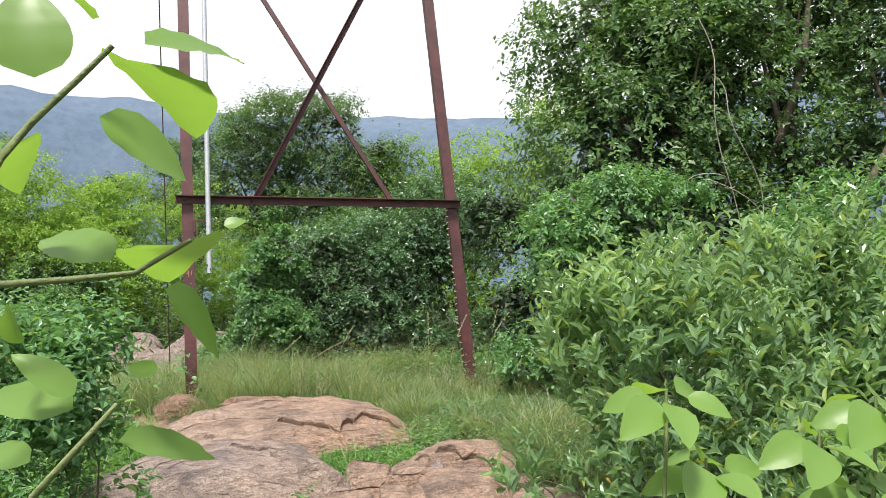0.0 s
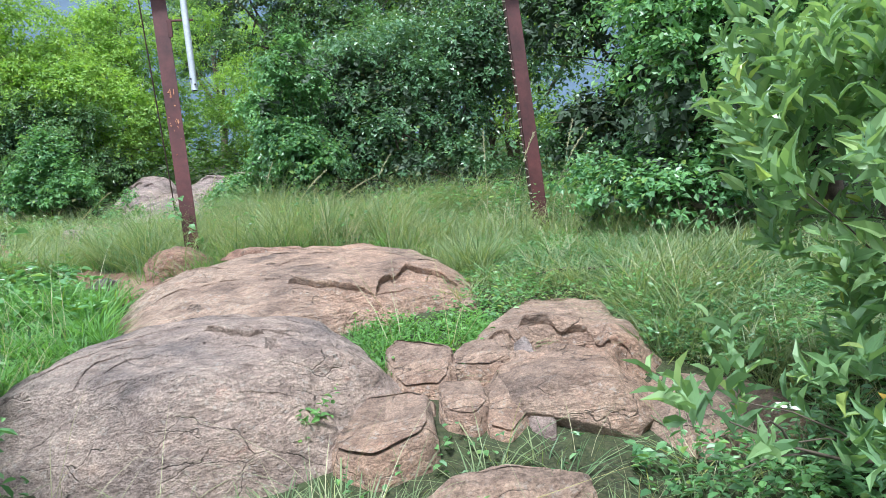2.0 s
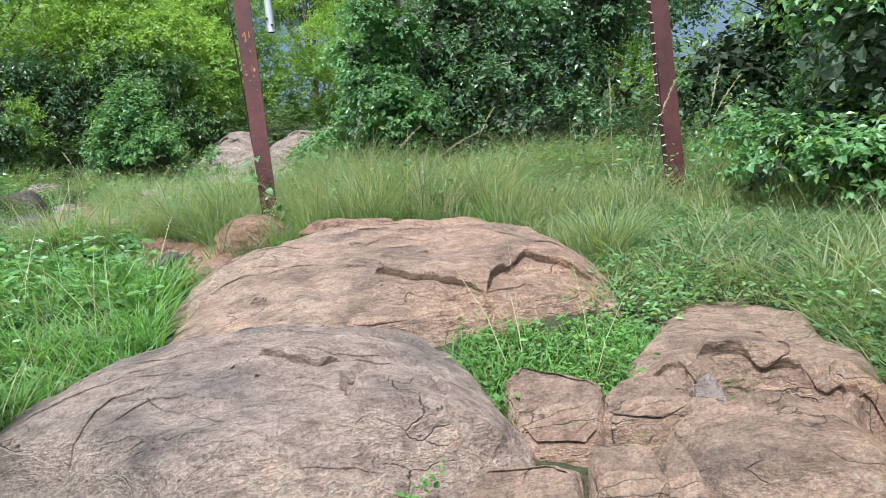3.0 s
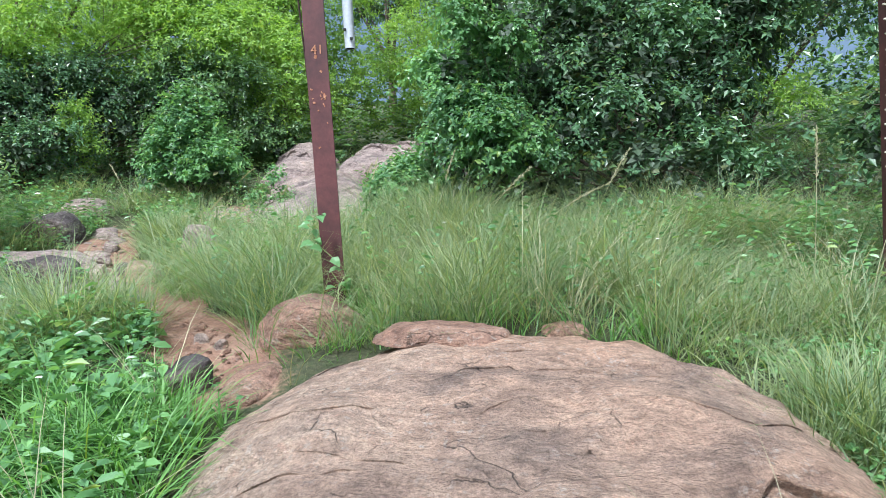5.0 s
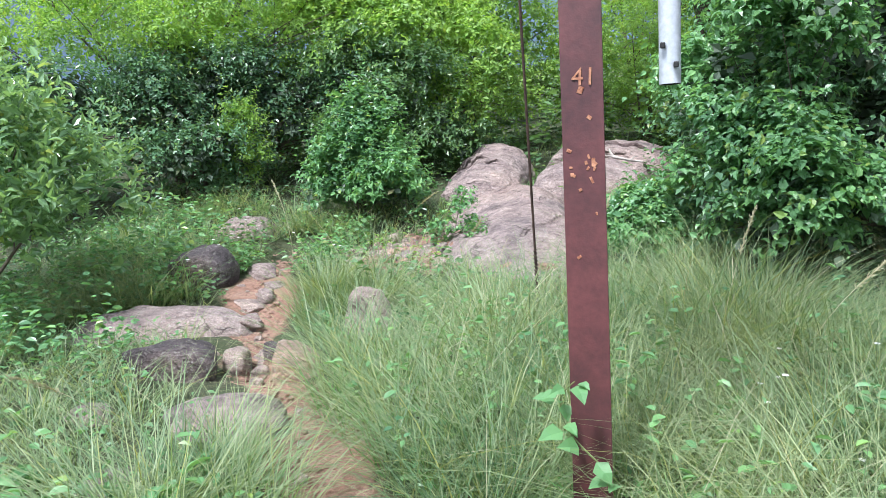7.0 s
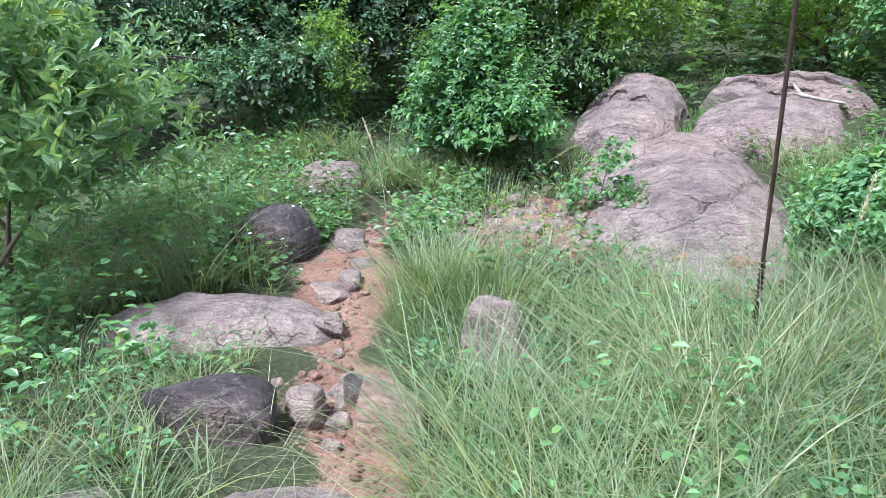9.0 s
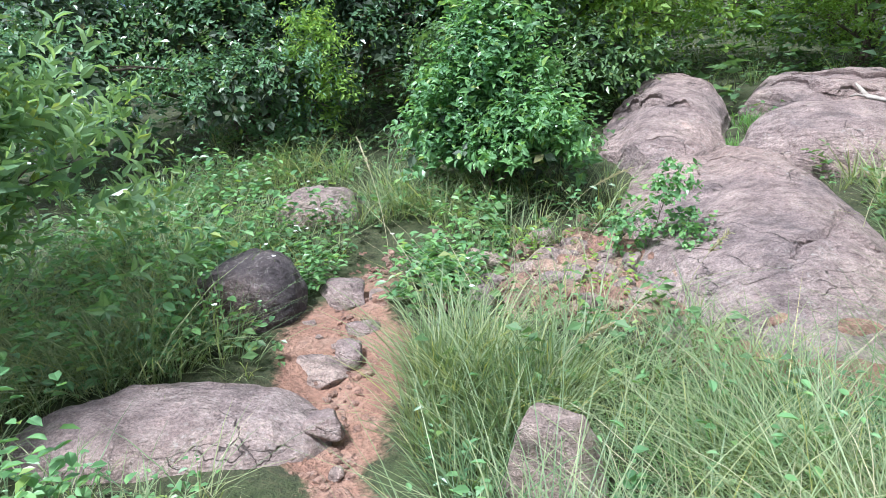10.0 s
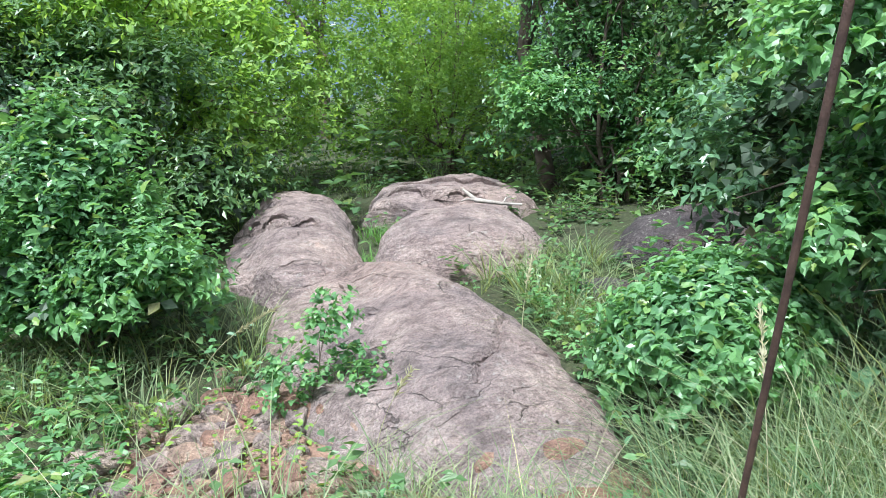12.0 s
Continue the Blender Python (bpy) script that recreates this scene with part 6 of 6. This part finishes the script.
big_leaf_spray("broad_leaf_plant", [(-1.273, -0.130, -0.250), (-1.286, -0.147, 1.119), (-1.267, -0.135, 1.190), (-1.260, -0.129, 1.235)],
    [(0.93, (0.2, -0.97, -0.15), 0.052, 0.64), (0.98, (-0.52, -0.82, -0.22), 0.078, 0.58), (0.93, (-0.97, -0.17, -0.18), 0.054, 0.51), (1.0, (-0.38, 0.91, -0.17), 0.055, 0.64), (0.98, (0.53, 0.85, -0.04), 0.071, 0.51), (0.92, (1.0, 0.08, -0.0), 0.05, 0.57)],
    "young plant with whorls of broad green leaves", scale=0.95)
big_leaf_spray("broad_leaf_plant", [(-1.191, -0.176, -0.250), (-1.189, -0.169, 1.118), (-1.164, -0.158, 1.213), (-1.156, -0.155, 1.259)],
    [(0.93, (0.17, -0.97, -0.18), 0.045, 0.46), (0.93, (-0.58, -0.79, -0.19), 0.075, 0.52), (1.0, (-0.93, -0.18, -0.33), 0.059, 0.58), (0.92, (-0.33, 0.94, -0.03), 0.049, 0.49), (0.95, (0.57, 0.82, 0.05), 0.071, 0.51), (0.93, (0.99, 0.12, 0.01), 0.051, 0.59)],
    "young plant with whorls of broad green leaves", scale=0.95)
big_leaf_spray("broad_leaf_plant", [(-1.165, -0.194, -0.250), (-1.146, -0.164, 1.113), (-1.129, -0.159, 1.165), (-1.120, -0.154, 1.210)],
    [(0.93, (0.47, -0.88, -0.1), 0.037, 0.58), (0.95, (-0.5, -0.85, -0.14), 0.072, 0.61), (0.97, (-0.9, -0.38, -0.23), 0.065, 0.6), (0.92, (-0.59, 0.79, -0.14), 0.043, 0.47), (0.92, (0.45, 0.89, 0.02), 0.069, 0.53), (0.97, (0.94, 0.33, -0.05), 0.058, 0.48)],
    "young plant with whorls of broad green leaves", scale=0.95)
big_leaf_spray("broad_leaf_plant", [(-1.155, -0.201, -0.250), (-1.117, -0.150, 1.106), (-1.084, -0.138, 1.237), (-1.077, -0.137, 1.286)],
    [(0.98, (-0.13, -0.93, -0.33), 0.057, 0.62), (0.98, (-0.7, -0.63, -0.32), 0.079, 0.56), (0.97, (-0.94, 0.15, -0.3), 0.052, 0.57), (1.0, (-0.04, 0.99, -0.09), 0.056, 0.49), (0.93, (0.74, 0.66, 0.12), 0.072, 0.6), (0.95, (0.97, -0.22, -0.07), 0.043, 0.63)],
    "young plant with whorls of broad green leaves", scale=0.95)


# creeper on the frame leg
vine = thing("creeper", leg_left(0.75), "heart-leaved creeper climbing the frame leg", "creeper")
vo = np.array(vine.location)
zz = np.linspace(0.65, 1.3, 30)
vp = np.array([leg_left(z) + np.array([0.085 * math.cos(z * 13), -0.03 - 0.05 * abs(math.sin(z * 13)), 0]) for z in zz])
v, f = tube(vp - vo, np.linspace(0.005, 0.002, 30), 5)
part("stem", mesh_from("stem", v, [f], M_STEM, True), vine)
rv = np.random.default_rng(61)
for k in range(26):
    i = rv.integers(2, 30)
    w = unit(np.array([rv.normal(), -0.8, rv.normal() * 0.5]))
    v, f = leaf_arrays((vp[i] - vo)[None] + w * 0.02, w[None], np.array([[0.1, -0.6, 0.8]]) + rv.normal(size=(1, 3)) * 0.2, np.array([rv.uniform(0.04, 0.085)]), 0.8, "ovate")
    part("leaf", mesh_from("leaf", v, [f], L_HERB), vine)

# bleached branch on the upper boulders
bo = np.array([-3.78, 13.15, 1.55])
branch = thing("dead_branch", bo, "bleached dead branch lying on the boulders", "branch")
for pts, r0 in (([(0, 0, 0), (0.12, -0.08, -0.02), (0.28, -0.1, -0.05), (0.48, -0.16, -0.07)], 0.024), ([(0, 0, 0), (-0.06, 0.14, 0.06), (-0.1, 0.3, 0.1)], 0.024), ([(0.0, 0.0, 0.0), (-0.1, -0.03, 0.02), (-0.16, -0.02, 0.0)], 0.014), ([(0.28, -0.1, -0.05), (0.33, -0.02, 0.0), (0.4, 0.02, 0.01)], 0.01)):
    v, f = tube(0.7 * np.array(pts), np.linspace(0.8 * r0, r0 * 0.35, len(pts)), 8)
    part("limb", mesh_from("limb", v, [f], M_DRIFT, True), branch)


# dry stick lying on the broken boulder's far side
so2 = np.array([-0.75, 5.45, 0.62])
stick = thing("fallen_stick", so2, "thin fallen stick behind the broken boulder", "branch")
v, f = tube(np.array([(0, 0, 0), (0.4, -0.05, 0.04), (0.9, -0.2, 0.03), (1.5, -0.5, 0.0)]), np.array([0.008, 0.012, 0.012, 0.009]), 6)
part("limb", mesh_from("limb", v, [f], M_BARK, True), stick)


def seed_grass(x, y, height, lean, az):
    """A flowering grass stalk with a feathery head."""
    o = np.array([x, y, gz(x, y)])
    top = thing("grass_stalk", o, "tall grass stalk with a feathery straw seed head", "grass stalk", "seeding grass stalks")
    h = np.array([math.cos(az), math.sin(az), 0])
    u = np.linspace(0, 1, 10)[:, None]
    pts = h * lean * height * u ** 2 + np.array([0, 0, 1.0]) * height * (u - 0.12 * lean * u * u)
    v, f = tube(pts, np.linspace(0.0022, 0.001, 10), 4)
    part("stalk", mesh_from("stalk", v, [f], L_DRY, True), top)
    n = 90
    t = np.linspace(0.74, 1.0, n)
    base = np.stack([np.interp(t, u[:, 0], pts[:, c]) for c in range(3)], -1)
    ax = unit(pts[-1] - pts[-3])
    rr = np.random.default_rng(int(abs(x * 977 + y * 131)))
    way = unit(ax * 1.3 + rr.normal(size=(n, 3)) * 0.45)
    v, f = leaf_arrays(base, way, unit(rr.normal(size=(n, 3))), rr.uniform(0.015, 0.035, n), 0.16, "diamond")
    part("seed_head", mesh_from("seed_head", v, [f], L_DRY), top)


for x, y, hh, ln, az in ((-5.35, 10.9, 0.55, 0.9, -0.5), (-4.55, 10.2, 0.4, 0.4, 0.2), (-3.85, 11.05, 0.45, 0.4, 1.0), (-3.45, 9.55, 0.75, 0.3, 1.2), (-2.4, 8.4, 0.75, 0.6, 0.4), (-2.1, 8.1, 0.7, 0.9, 0.1),
                         (-2.7, 8.6, 0.85, 0.3, 1.0), (-1.6, 8.3, 0.9, 0.4, 0.6), (0.05, 7.2, 1.0, 0.5, 0.5), (0.2, 7.4, 1.1, 0.35, 0.9), (-0.35, 7.0, 0.95, 0.3, 0.4), (-0.5, 7.3, 1.0, 0.15, 1.4), (-4.9, 9.3, 0.5, 0.6, -0.4), (-6.2, 10.4, 0.7, 0.8, 2.4), (-5.0, 7.2, 0.5, 0.7, -2.0)):
    seed_grass(x, y, hh, ln, az)


def flower(x, y, z):
    top = thing("flower", (x, y, z), "tiny white flower on a thin stem", "flower", "small white flowers")
    g = gz(x, y) - z
    v, f = tube(np.array([(0, 0, g), (0.01, 0, g / 2), (0, 0, 0)]), np.array([0.0015, 0.0012, 0.001]), 4)
    part("stem", mesh_from("stem", v, [f], M_STEM, True), top)
    a = np.arange(5) * 1.257
    w = np.stack([np.cos(a), np.sin(a), 0.25 + 0 * a], -1)
    v, f = leaf_arrays(0 * w, w, np.tile([0, -0.3, 1.0], (5, 1)), np.full(5, 0.013), 0.8, "oval")
    part("petals", mesh_from("petals", v, [f], L_PETAL), top)


rf = np.random.default_rng(71)
for x0, x1, y0, y1, n in ((-0.6, 0.6, 2.0, 2.8, 9), (-3.3, -2.7, 2.0, 3.4, 8), (-4.2, -3.6, 5.0, 6.4, 7), (-2.6, -1.0, 7.4, 9.0, 10), (-6.6, -4.6, 9.0, 10.2, 6), (-7.2, -6.4, 9.2, 10.6, 8)):
    for _ in range(n):
        x, y = rf.uniform(x0, x1), rf.uniform(y0, y1)
        flower(x, y, gz(x, y) + rf.uniform(0.15, 0.45))

# yellowed leaves caught in the glossy shrub
for k in range(4):
    p = np.array([rf.uniform(-0.4, 0.9), rf.uniform(2.45, 2.75), rf.uniform(0.45, 1.0)])
    v, f = leaf_arrays(np.zeros((1, 3)), np.array([[rf.normal(), -0.6, -0.8]]), np.array([[0.2, -0.8, 0.5]]), np.array([0.05]), 0.4, "ovate")
    ob = new("yellow_leaf", mesh_from("yellow_leaf", v, [f], L_YELLOW))
    ob.location = p
    tagged(ob, "single yellowed leaf hanging in the shrub", "leaf", "yellowed leaves")

# bare creeper strings hanging in the tall tree
for k, (x, y, z0, dx, dz) in enumerate(((2.55, 6.2, 4.9, 0.25, -2.6), (2.7, 6.25, 4.2, 0.5, -1.6), (2.35, 6.15, 3.0, 0.9, -0.5), (2.2, 6.1, 2.9, 0.6, 0.1))):
    u = np.linspace(0, 1, 14)
    pts = np.stack([dx * u + 0.08 * np.sin(u * 9 + k), 0.05 * np.cos(u * 7), dz * u + 0.1 * np.sin(u * 5)], -1)
    v, f = tube(pts, np.full(14, 0.006), 5)
    ob = new("creeper_string", mesh_from("creeper_string", v, [f], M_DRIFT, True))
    ob.location = (x, y, z0)
    tagged(ob, "bare pale creeper hanging in the tree", "creeper", "hanging creepers")
